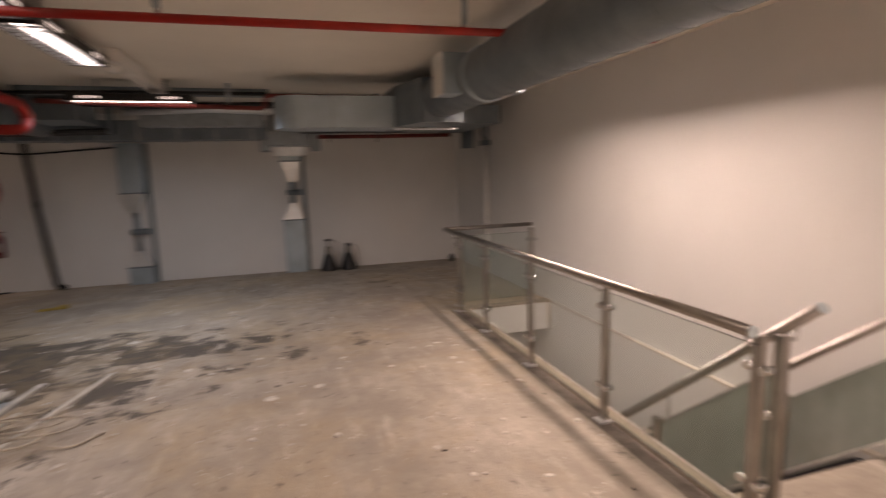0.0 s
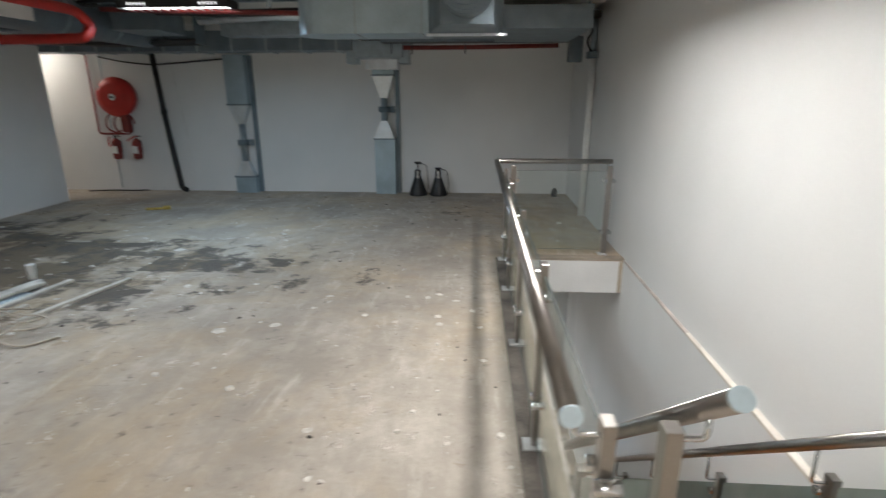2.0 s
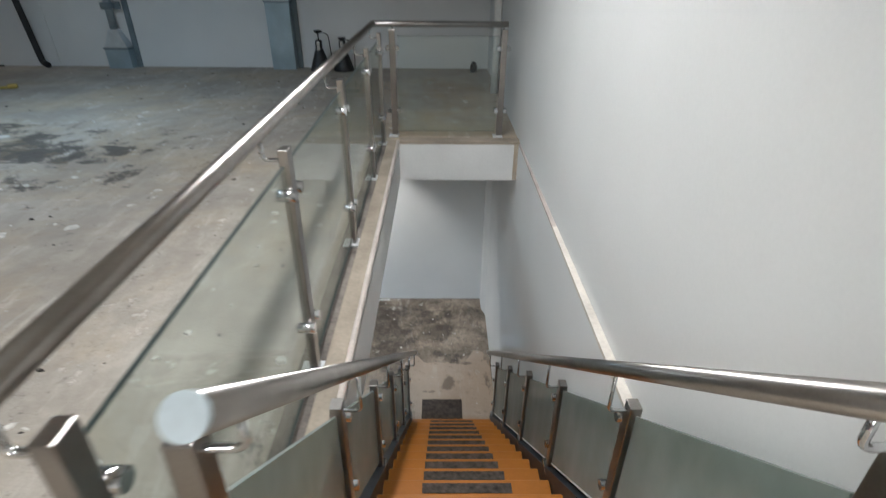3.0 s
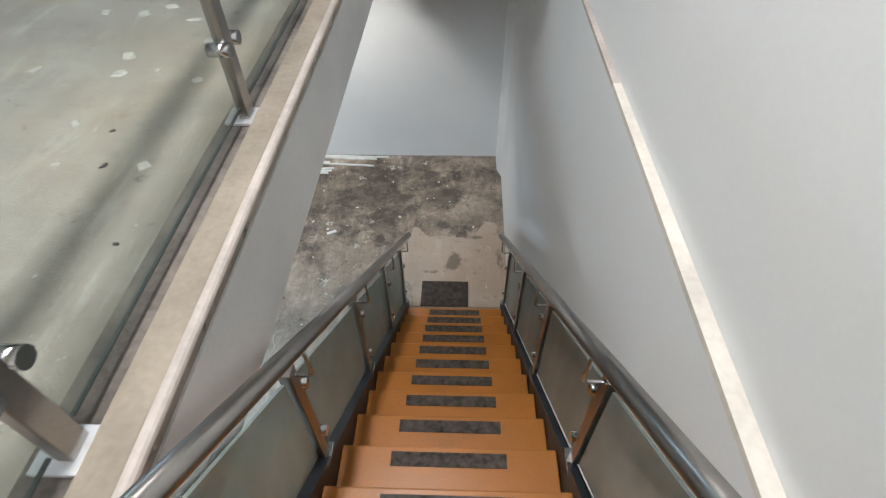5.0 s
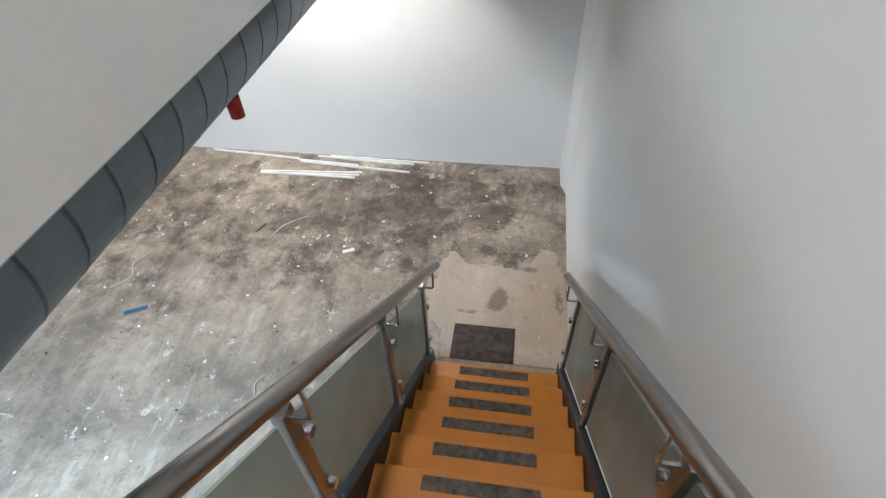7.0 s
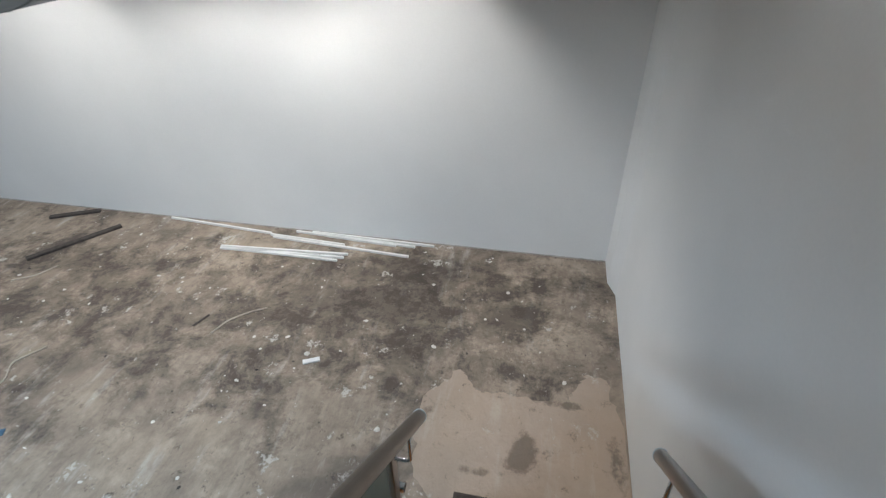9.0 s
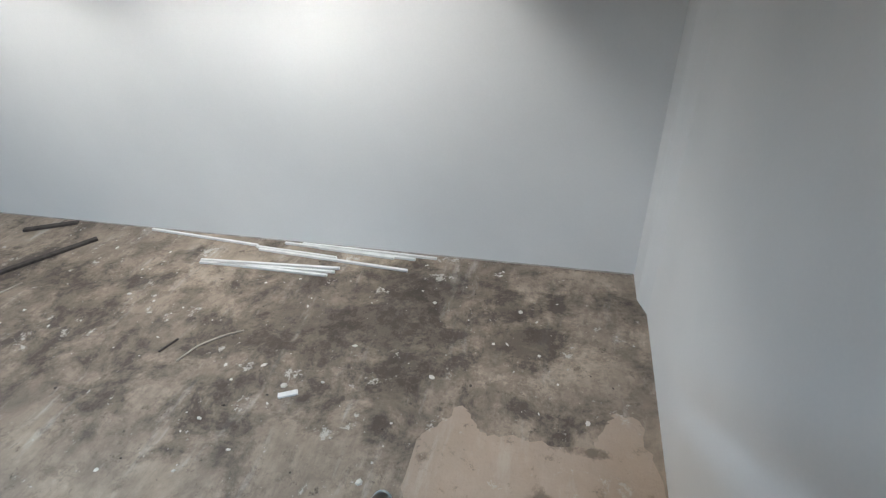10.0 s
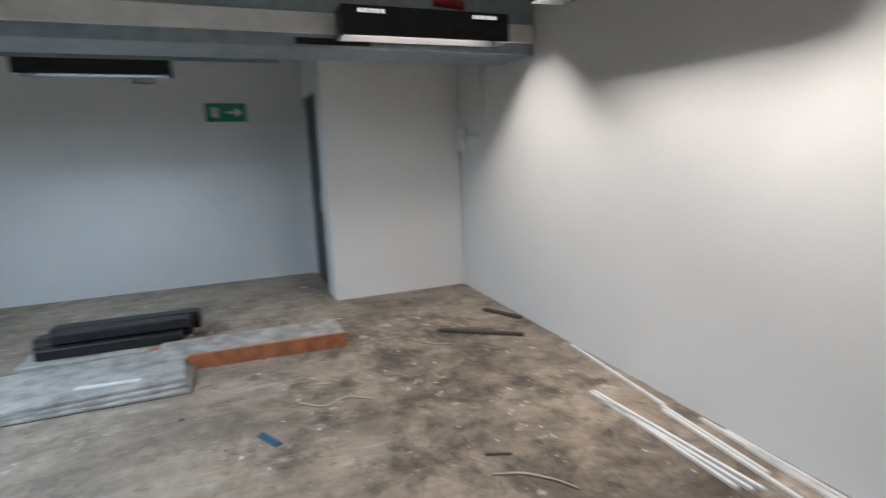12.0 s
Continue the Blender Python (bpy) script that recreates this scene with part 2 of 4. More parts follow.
SLOT = glow("lamp_slot", (1, 0.98, 0.95), 1.2)
GALV_BLUE = material("blue_grey_duct_sheet", (0.40, 0.50, 0.56), 0.38, 0.6, vary=0.08, scale=4)
CAP = material("pale_blue_cap", (0.50, 0.60, 0.65), 0.35, vary=0.1)
GALV_BAND = material("duct_band", (0.16, 0.18, 0.195), 0.6, 0.4, vary=0.2)
TUBE = glow("lamp_tube", (1, 0.98, 0.95), 5)


# ---- building helpers ----
def where(ob):
    v = Vector((0, 0, 0))
    while ob:
        v += ob.location
        ob = ob.parent
    return v


def part(name, bm, mat, parent=None, label="", smooth=False):
    """Links a bmesh, built in world coordinates, as one mesh object under parent."""
    if parent:
        bmesh.ops.translate(bm, vec=-where(parent), verts=bm.verts)
    me = bpy.data.meshes.new(name)
    bm.to_mesh(me)
    bm.free()
    me.materials.append(mat)
    if smooth:
        for f in me.polygons:
            f.use_smooth = len(f.vertices) == 4
    ob = new(name, me)
    ob.parent = parent
    if label:
        tagged(ob, label)
    return ob


def thing(name, at, label, category, group="", kind=""):
    ob = new(name)
    ob.location = at
    ob.empty_display_size = 0.1
    return tagged(ob, label, category, group, kind)


def solo(name, bm, mat, at, label, category="", group="", kind="", smooth=False):
    """A thing that is one mesh, with its origin at the place given."""
    bmesh.ops.translate(bm, vec=-Vector(at), verts=bm.verts)
    ob = part(name, bm, mat, None, "", smooth)
    ob.location = at
    return tagged(ob, label, category, group, kind)


def box(x0, x1, y0, y1, z0, z1, bevel=0.0, bm=None, turn=0.0):
    own = bmesh.new()
    bmesh.ops.create_cube(own, size=1)
    bmesh.ops.scale(own, vec=(x1 - x0, y1 - y0, z1 - z0), verts=own.verts)
    if bevel:
        bmesh.ops.bevel(own, geom=own.edges[:], offset=bevel, segments=2, affect="EDGES", profile=0.5)
    m = Matrix.Translation(((x0 + x1) / 2, (y0 + y1) / 2, (z0 + z1) / 2)) @ Matrix.Rotation(radians(turn), 4, "Z")
    bmesh.ops.transform(own, matrix=m, verts=own.verts)
    return merged(bm, own)


def merged(bm, own):
    if bm is None:
        return own
    me = bpy.data.meshes.new("tmp")
    own.to_mesh(me)
    own.free()
    bm.from_mesh(me)
    bpy.data.meshes.remove(me)
    return bm


def filleted(pts, rad, n=5):
    out = [Vector(pts[0])]
    for a, b, c in zip(pts, pts[1:], pts[2:]):
        a, b, c = Vector(a), Vector(b), Vector(c)
        r = min(rad, (a - b).length * 0.45, (c - b).length * 0.45)
        p, q = b + (a - b).normalized() * r, b + (c - b).normalized() * r
        out += [p.lerp(b, i / n).lerp(b.lerp(q, i / n), i / n) for i in range(n + 1)]
    return out + [Vector(pts[-1])]


def tube(pts, r, n=12, bm=None, squash=1.0):
    """A round bar along a line of points, with closed ends."""
    own = bmesh.new()
    pts = [Vector(p) for p in pts]
    rings, side = [], None
    for i, p in enumerate(pts):
        d = (pts[min(i + 1, len(pts) - 1)] - pts[max(i - 1, 0)]).normalized()
        if side is None:
            side = d.orthogonal().normalized()
            if abs(d.z) < 0.9:
                side = d.cross(Vector((0, 0, 1))).normalized()
        side = (side - d * side.dot(d)).normalized()
        up = side.cross(d)
        rr = r[i] if isinstance(r, (list, tuple)) else r
        rings.append([own.verts.new(p + side * math.cos(6.28318 * k / n) * rr + up * math.sin(6.28318 * k / n) * rr * squash) for k in range(n)])
    for a, b in zip(rings, rings[1:]):
        for k in range(n):
            own.faces.new((a[k], a[(k + 1) % n], b[(k + 1) % n], b[k]))
    own.faces.new(rings[0])
    own.faces.new(rings[-1][::-1])
    bmesh.ops.recalc_face_normals(own, faces=own.faces[:])
    return merged(bm, own)


def frustum(x0, x1, y0, y1, z0, u0, u1, v0, v1, z1, bm=None):
    """A straight transition between two level rectangles."""
    own = bmesh.new()
    lo = [own.verts.new(c) for c in ((x0, y0, z0), (x1, y0, z0), (x1, y1, z0), (x0, y1, z0))]
    hi = [own.verts.new(c) for c in ((u0, v0, z1), (u1, v0, z1), (u1, v1, z1), (u0, v1, z1))]
    own.faces.new(lo[::-1])
    own.faces.new(hi)
    for k in range(4):
        own.faces.new((lo[k], lo[(k + 1) % 4], hi[(k + 1) % 4], hi[k]))
    return merged(bm, own)


def prism(outline, axis, a, b, bm=None):
    """An outline of (u, v) pushed from a to b along x ('x': u is y, v is z) or y ('y': u is x, v is z) or z."""
    own = bmesh.new()
    put = {"x": lambda u, v, w: (w, u, v), "y": lambda u, v, w: (u, w, v), "z": lambda u, v, w: (u, v, w)}[axis]
    lo, hi = [own.verts.new(put(u, v, a)) for u, v in outline], [own.verts.new(put(u, v, b)) for u, v in outline]
    own.faces.new(lo)
    own.faces.new(hi[::-1])
    for k in range(len(outline)):
        j = (k + 1) % len(outline)
        own.faces.new((lo[k], hi[k], hi[j], lo[j]))
    bmesh.ops.recalc_face_normals(own, faces=own.faces[:])
    return merged(bm, own)


# ---- the shell ----
LOW, TOP = -3.39, 2.62
XR, XL, YB = 3.272, -4.50, 9.20


def structure(name, bm, mat, label, category):
    return tagged(part(name, bm, mat), label, category, kind="structure")


bm = box(-7.2, 2.2, -4.2, 9.4, -0.345, 0)
box(2.2, 3.6, -4.2, 1.87, -0.345, 0, bm=bm)
box(2.2, 3.6, 5.64, 9.4, -0.345, 0, bm=bm)
structure("floor", bm, FLOOR_UP, "bare stained concrete floor slab with a stair opening", "floor")
structure("floor_lower", box(-7.2, 3.6, -4.2, 9.4, LOW - 0.2, LOW), FLOOR_LOW, "bare stained concrete floor littered with plaster chips", "floor")
structure("ceiling", box(-7.2, 3.6, -4.2, 9.4, TOP, TOP + 0.2), CEIL, "off-white painted concrete ceiling", "ceiling")
structure("wall_east", box(XR, XR + 0.25, -4.2, 9.4, 0.0, TOP), WALL, "smooth white painted plaster wall beside the stair", "wall")
structure("wall_east_lower", prism([(3.222, -4.2), (3.222, 1.6), (3.285, 8.149), (3.6, 8.149), (3.6, -4.2)], "z", LOW, -0.349), WALL, "smooth white painted plaster wall beside the stair", "wall")
structure("wall_east_band", prism([(3.2246, 1.87), (3.2609, 5.64), (3.6, 5.64), (3.6, 1.87)], "z", -0.349, -0.002), WALL, "white painted plaster band at floor level", "wall")
structure("trim_ledge", prism([(3.2225, 1.88), (3.243, 4.0), (3.271, 4.0), (3.271, 1.88)], "z", -0.012, 0.006), LEDGE, "narrow painted timber ledge along the wall", "ledge")
structure("trim_ledge_bare", prism([(3.244, 4.001), (3.2595, 5.62), (3.2705, 5.62), (3.2705, 4.001)], "z", -0.012, 0.004), PRIMER, "bare stretch of ledge with its paint scraped off", "ledge")
structure("wall_north", box(-7.2, 3.6, YB, YB + 0.25, 0, TOP), WALL, "white painted plaster end wall", "wall")
bm = box(XL - 0.2, XL, -4.2, 5.70, 0, TOP)
box(XL - 0.2, XL, 6.63, 8.23, 0, TOP, bm=bm)
box(XL - 0.2, XL, 5.70, 6.63, 2.05, TOP, bm=bm)
structure("wall_west", bm, WALL, "white painted partition wall with a doorway", "wall")
structure("wall_alcove", box(-7.2, XL - 0.204, 8.03, 8.23, 0, TOP), WALL, "white painted return wall of the recess", "wall")
structure("wall_alcove_end", box(-7.3, -7.0, 8.24, 9.19, 0, TOP), WALL, "white painted end wall of the recess", "wall")
structure("wall_south", box(-7.2, 3.6, -4.4, -4.204, LOW, TOP), WALL, "white painted wall closing the room", "wall")
structure("wall_cupboard", box(-5.9, -5.7, 5.0, 7.4, 0, TOP), WALL, "plain wall behind the doorway", "wall")
structure("wall_north_lower", box(-7.2, 3.6, 8.15, 8.4, LOW, -0.349), WALL, "white painted plaster wall washed by lamps", "wall")
structure("wall_wing", box(-3.30, -3.05, 6.61, 8.146, LOW, -0.349), WALL, "white painted wing wall beside a doorway", "wall")
structure("wall_west_lower", box(-4.85, -4.60, -4.2, 8.146, LOW, -0.349), WALL, "white painted wall with an exit sign", "wall")
structure("trim_fascia_west", box(2.196, 2.206, 1.87, 5.64, -0.344, -0.03), FASCIA, "white painted slab edge of the stair opening", "fascia")
structure("trim_fascia_north", box(2.207, 3.221, 5.632, 5.642, -0.344, -0.012), FASCIA, "white painted slab edge of the stair opening", "fascia")
structure("trim_soffit", box(-7.0, 2.19, -4.1, 8.14, -0.351, -0.3455), SOFFIT, "grey concrete soffit", "soffit")
structure("trim_mortar", box(2.0, 2.104, 1.60, 5.66, -0.008, 0.004, 0.003), MORTAR, "grimy mortar strip beside the curb", "mortar")
structure("trim_curb", box(2.105, 2.186, 1.60, 5.66, -0.01, 0.022, 0.006), CURB, "low worn concrete curb along the stair opening", "curb")
structure("trim_bead", tube([(2.194, 1.62, 0.010), (2.194, 5.64, 0.010)], 0.015, 12), PRIMER, "rounded painted bead along the slab edge", "bead")
structure("trim_curb_end", box(2.206, 3.27, 5.636, 5.74, -0.01, 0.02, 0.006), CURB, "low worn concrete curb along the stair opening", "curb")

# ---- stair ----
GO, RISE, Y0 = 0.2385, 3.39 / 16, 5.43
SX0, SX1 = 2.26, 3.16


def nose(y):
    return LOW + RISE + (Y0 - y) * RISE / GO


stair = thing("staircase", (2.71, 5.43, LOW), "straight staircase of orange varnished treads on dark steel stringers", "staircase")
for k in range(1, 16):
    y, z = Y0 - GO * (k - 1), LOW + RISE * k
    tread = part("tread", box(SX0, SX1, y - GO - 0.012, y, z - 0.04, z, 0.007), WOOD, stair)
    part("riser", box(SX0 + 0.012, SX1 - 0.012, y - 0.045, y - 0.022, z - RISE + 0.001, z - 0.041), WOOD, stair)
    part("grip_strip", box(2.47, 2.95, y - 0.085, y - 0.025, z + 0.0005, z + 0.004), TAPE, tread, "worn dark grip tape")
for x0, x1 in ((SX0 - 0.062, SX0 - 0.004), (SX1 + 0.004, SX1 + 0.055)):
    part("stringer", prism([(Y0 + 0.12, LOW + 0.002), (Y0 + 0.12, nose(Y0 + 0.12) + 0.06), (1.98, nose(1.98) + 0.06), (1.88, -0.03), (1.88, nose(1.88) - 0.34), (Y0 - 0.2, LOW + 0.002)], "x", x0, x1), STEEL_DARK, stair)


def rail_z(y):
    return 0.45 - 0.832 * (y - 2.24)


POSTS = [1.66, 2.42, 3.18, 3.94, 4.70, 5.46]


def stair_rail(px, rx, label):
    """Sloping balustrade: square posts, brackets, panes and a round handrail."""
    s = 1 if rx > px else -1
    rail = thing("stair_balustrade", (px, 5.46, LOW), label, "balustrade", "balustrades of the stair")
    for y in POSTS:
        foot, top = (nose(y) + 0.06, rail_z(y) - 0.15)
        if y < 1.7:
            foot, top = 0.0 if px < 2.5 else -0.1, 0.88
        post = part("post", box(px - 0.02, px + 0.02, y - 0.025, y + 0.025, foot, top, 0.003), STEEL, rail)
        part("base_plate", box(px - 0.035, px + 0.035, y - 0.05, y + 0.05, foot - 0.008, foot + 0.006, 0.002), CHROME, post, "small polished base plate")
        part("rail_bracket", tube(filleted([(px, y, top - 0.03), (px + s * 0.015, y, top - 0.03), (rx, y, top - 0.03), (rx, y, rail_z(y) - 0.02)], 0.02), 0.007, 8), CHROME, post, "", True)
        for h in (0.14, 0.50):
            part("glass_clamp", tube([(px - 0.035, y + 0.035, foot + h), (px + 0.035, y + 0.035, foot + h)], 0.02, 10), CHROME, post, "round polished glass clamp", True)
    for a, b in zip(POSTS, POSTS[1:]):
        a, b = a + 0.04, b - 0.04
        part("glass_pane", prism([(a, nose(a) + 0.10), (b, nose(b) + 0.10), (b, rail_z(b) - 0.20), (a, rail_z(a) - 0.20)], "x", px - 0.005, px + 0.005), GLASS_STAIR, rail, "green-tinted dusty glass")
        if px > 3:
            part("pane_channel", prism([(a, nose(a) + 0.088), (b, nose(b) + 0.088), (b, nose(b) + 0.099), (a, nose(a) + 0.099)], "x", px - 0.008, px + 0.008), WHITE, rail, "thin white channel under the glass")
    bar = part("handrail", tube([(rx, 1.56, rail_z(1.56)), (rx, 5.59, rail_z(5.59))], 0.025, 20), STEEL, rail, "", True)
    for y, e in ((1.56, -1), (5.59, 1)):
        part("end_cap", tube([(rx, y, rail_z(y)), (rx, y + 0.006 * e, rail_z(y) - 0.005 * e)], 0.0262, 20), CAP, bar, "pale blue end cap", True)


stair_rail(2.222, 2.300, "steel and glass stair balustrade on the open side")
stair_rail(3.196, 3.115, "steel and glass stair balustrade along the wall")

# ---- balustrade round the opening ----
guard = thing("guard_balustrade", (2.075, 3.8, 0.0), "brushed steel and clear glass balustrade round the stair opening", "balustrade")
RZ = 0.94


def guard_post(x, y, dx, dy):
    """A flat post with its base plate, two clamp pairs and the bracket to the rail at (dx, dy)."""
    wx, wy = (0.016, 0.026) if dx else (0.026, 0.016)
    post = part("post", box(x - wx, x + wx, y - wy, y + wy, 0.002, 0.905, 0.003), STEEL, guard)
    part("base_plate", box(x - 0.055, x + 0.03, y - 0.05, y + 0.04, 0.0045, 0.016, 0.002), BRIGHT, post, "small polished base plate")
    part("rail_bracket", tube(filleted([(x, y, 0.865), (x + dx * 0.4, y + dy * 0.4, 0.865), (x + dx, y + dy, 0.865), (x + dx, y + dy, RZ - 0.02)], 0.025), 0.007, 8), CHROME, post, "", True)
    for h in (0.24, 0.76):
        for e in (-1, 1):
            ox, oy = (0, e * 0.04) if dx else (e * 0.04, 0)
            nx, ny = (0.03, 0) if dx else (0, 0.03)
            part("glass_clamp", tube([(x + ox - nx, y + oy - ny, h), (x + ox + nx, y + oy + ny, h)], 0.02, 10), CHROME, post, "round polished glass clamp", True)


GY = [1.64, 2.74, 3.78, 4.78, 5.60]
for y in GY:
    guard_post(2.075, y, -0.072, 0)
guard_post(2.16, 5.83, 0, 0.085)
guard_post(3.10, 5.83, 0, 0.085)
for a, b in zip(GY, GY[1:]):
    pane = part("glass_pane", box(2.070, 2.080, a + 0.035, b - 0.035, 0.055, 0.855, 0.002), GLASS, guard)
    for z in (0.0545, 0.8555):
        part("pane_edge", box(2.0705, 2.0795, a + 0.036, b - 0.036, z - 0.0015, z + 0.0015), GLASS_EDGE, pane, "dark polished glass edge")
pane = part("glass_pane", box(2.20, 3.06, 5.825, 5.835, 0.055, 0.855, 0.002), GLASS, guard)
for z in (0.0545, 0.8555):
    part("pane_edge", box(2.201, 3.059, 5.8255, 5.8345, z - 0.0015, z + 0.0015), GLASS_EDGE, pane, "dark polished glass edge")
part("handrail", tube(filleted([(1.985, 1.60, RZ), (1.995, 5.90, RZ), (3.135, 5.91, RZ)], 0.03, 4), 0.025, 20), STEEL, guard, "", True)
part("end_cap", tube([(1.985, 1.592, RZ), (1.985, 1.601, RZ)], 0.0262, 20), CAP, guard, "pale blue end cap", True)


# ---- upper floor: services on the ceiling ----
def bar_line(name, pts, r, mat, label, category, rad=0.06, n=12, group=""):
    return solo(name, tube(filleted(pts, rad), r, n), mat, pts[0], label, category, group, smooth=True)


def ceiling_lamp(x, y, z, length, along, group, skirt=0.0, name="louvre_lamp"):
    """Twin louvre lamp: black slotted tray, bright reflector below, tube, two rods. z is the tray's underside."""
    lamp = thing(name, (x, y, z), "black slotted louvre lamp with a lit tube on short rods", "lamp", group)
    h = length / 2

    def b(a0, a1, c0, c1, z0, z1, bev=0.0):
        return box(x + c0, x + c1, y + a0, y + a1, z0, z1, bev) if along == "y" else box(x + a0, x + a1, y + c0, y + c1, z0, z1, bev)

    tray = part("tray", b(-h, h, -0.115, 0.115, z + 0.05, z + 0.085, 0.006), BLACK, lamp)
    for c in (-0.118, 0.112):
        side = part("side_panel", b(-h, h, c, c + 0.006, z + 0.012 - skirt, z + 0.08), BLACK, lamp)
        for e in (-1, 1):
            for i in range(5):
                a = e * (h - 0.12 - 0.04 * i)
                part("slot", b(a - 0.008, a + 0.008, c - 0.001, c + 0.007, z + 0.035, z + 0.062), SLOT, side, "lit vent slot")
    part("end_plate", b(-h - 0.006, -h, -0.118, 0.118, z + 0.01 - skirt, z + 0.085), BLACK, lamp)
    part("end_plate", b(h, h + 0.006, -0.118, 0.118, z + 0.01 - skirt, z + 0.085), BLACK, lamp)
    refl = part("reflector", b(-h + 0.01, h - 0.01, -0.105, 0.105, z + 0.040, z + 0.046), GALV_SHINY, lamp)
    part("tube", b(-h + 0.03, h - 0.03, -0.022, 0.022, z + 0.018, z + 0.036, 0.006), TUBE, lamp, "glowing fluorescent tube")
    n = int(length / 0.09)
    for i in range(n):
        a = -h + 0.06 + i * (length - 0.12) / max(1, n - 1)
        part("louvre_blade", b(a - 0.002, a + 0.002, -0.1, 0.1, z + 0.004, z + 0.018), GALV_SHINY, refl)
    top = TOP if z > 0 else -0.351
    for e in (-1, 1):
        a = e * (h - 0.25)
        px, py = (x, y + a) if along == "y" else (x + a, y)
        part("rod", tube([(px, py, z + 0.085), (px, py, top)], 0.006, 8), GALV_DARK, lamp)
    return lamp


ceiling_lamp(-1.12, 2.75, 2.455, 1.25, "y", "upper ceiling lamps")
ceiling_lamp(-1.12, 4.05, 2.455, 1.15, "y", "upper ceiling lamps")
ceiling_lamp(-1.2, 6.12, 2.385, 1.12, "x", "upper ceiling lamps")
ceiling_lamp(2.30, 3.3, 2.53, 2.4, "y", "upper ceiling lamps", 0.105)
# assumed fixture for the unseen lamp behind the walker
ceiling_lamp(1.1, -1.6, 2.455, 2.4, "y", "upper ceiling lamps")
ceiling_lamp(-5.6, 8.75, 2.47, 1.2, "x", "upper ceiling lamps")

main = thing("fire_main", (-2.1, 5.99, 2.36), "thick bright red fire main bending back above the door", "pipe")
part("pipe", tube(filleted([(-2.1, -4.15, 2.40), (-2.1, 5.9, 2.36), (-2.1, 6.07, 2.24), (-2.1, 5.96, 2.12), (-4.36, 5.96, 2.10), (-4.46, 5.96, 2.12), (-4.46, 5.96, 2.30)], 0.14, 6), 0.048, 16), RED, main, "", True)
for y in (3.2, 0.4, 5.2):
    part("coupling", tube([(-2.1, y - 0.05, 2.39), (-2.1, y + 0.05, 2.39)], 0.058, 14), RED, main, "", True)
for x in (-3.0, -3.9):
    part("collar", tube([(x - 0.012, 5.96, 2.11), (x + 0.012, 5.96, 2.11)], 0.054, 14), GALV, main, "", True)


def sprinkler_line(pts, r, mat, heads, label):
    line = thing("sprinkler_pipe", pts[0], label, "pipe", "sprinkler pipes")
    part("pipe", tube(filleted(pts, 0.05), r, 12), mat, line, "", True)
    for x, y, z in heads:
        hd = part("sprinkler_head", tube([(x, y, z), (x, y, z + 0.03), (x, y, z + 0.06), (x, y, z + 0.065)], [0.012, 0.016, 0.008, 0.02], 10), CHROME, line, "", True)
        part("hanger", box(x - 0.02, x + 0.02, y - 0.03, y - 0.024, z + 0.02, TOP), GALV, hd)


sprinkler_line([(-2.08, 3.14, 2.43), (2.55, 3.08, 2.45), (2.66, 3.08, 2.45), (2.66, 3.08, 2.52)], 0.024, RED, [(-0.35, 3.12, 2.46), (1.3, 3.10, 2.46)], "slim red sprinkler pipe crossing under the ceiling")
sprinkler_line([(-2.08, 6.22, 2.42), (0.06, 6.22, 2.36), (0.08, 6.22, 2.50), (2.75, 6.3, 2.50), (2.75, 6.3, 2.58)], 0.024, RED_DARK, [(-0.3, 6.22, 2.40)], "dull red sprinkler pipe stepping up beside the duct")

# spiral duct over the stair with its two side outlets
duct = thing("spiral_duct", (1.72, 4.9, 2.33), "dull galvanised spiral duct with square side outlets", "duct")
DX, DZ, DR = 1.70, 2.325, 0.195
part("barrel", tube([(DX, y, DZ) for y in (-4.15, 0, 3, 4.9)], DR, 36), GALV_DARK, duct, "", True)
for i in range(28):
    y = -1.0 + i * 0.21
    part("seam", tube([(DX, y - 0.004, DZ), (DX, y + 0.004, DZ)], DR + 0.002, 36), GALV_DARK, duct, "", True)
for y0 in (3.86, 0.6):
    part("collar", tube([(DX, y0 - 0.16, DZ), (DX, y0 - 0.15, DZ), (DX, y0 - 0.12, DZ), (DX, y0 - 0.11, DZ)], [DR, DR + 0.012, DR + 0.012, DR], 36), GALV_BLUE, duct, "", True)
    outlet = part("side_outlet", box(1.40, 1.66, y0, y0 + 0.24, 2.20, 2.50, 0.004), GALV_BLUE, duct)
    part("grille", box(1.385, 1.40, y0 - 0.006, y0 + 0.246, 2.195, 2.505, 0.004), WHITE, outlet, "pale outlet face")
    part("side_outlet", box(1.76, 2.08, y0 + 0.03, y0 + 0.22, 2.22, 2.42, 0.004), GALV, duct)
el = thing("rectangular_duct", (0.75, 5.7, 2.25), "bright galvanised rectangular duct with a rounded end", "duct")
part("transition", prism([(1.36, 5.47), (1.50, 4.88), (1.90, 4.88), (2.02, 5.98), (1.36, 5.98)], "z", 2.09, 2.50), GALV_DARK, el)
arc = [(0.42 - 0.26 * math.sin(a), 5.72 - 0.26 * math.cos(a)) for a in [math.pi * i / 10 for i in range(11)]]
part("branch", prism([(1.358, 5.46), *arc, (1.358, 5.98)], "z", 2.09, 2.405), GALV_BLUE, el)
for x in (0.72, 1.30):
    part("joint", box(x - 0.006, x + 0.006, 5.452, 5.984, 2.084, 2.41), GALV, el)
part("edge_strip", box(1.34, 2.03, 5.45, 5.47, 2.06, 2.084, 0.003), GALV_SHINY, el)

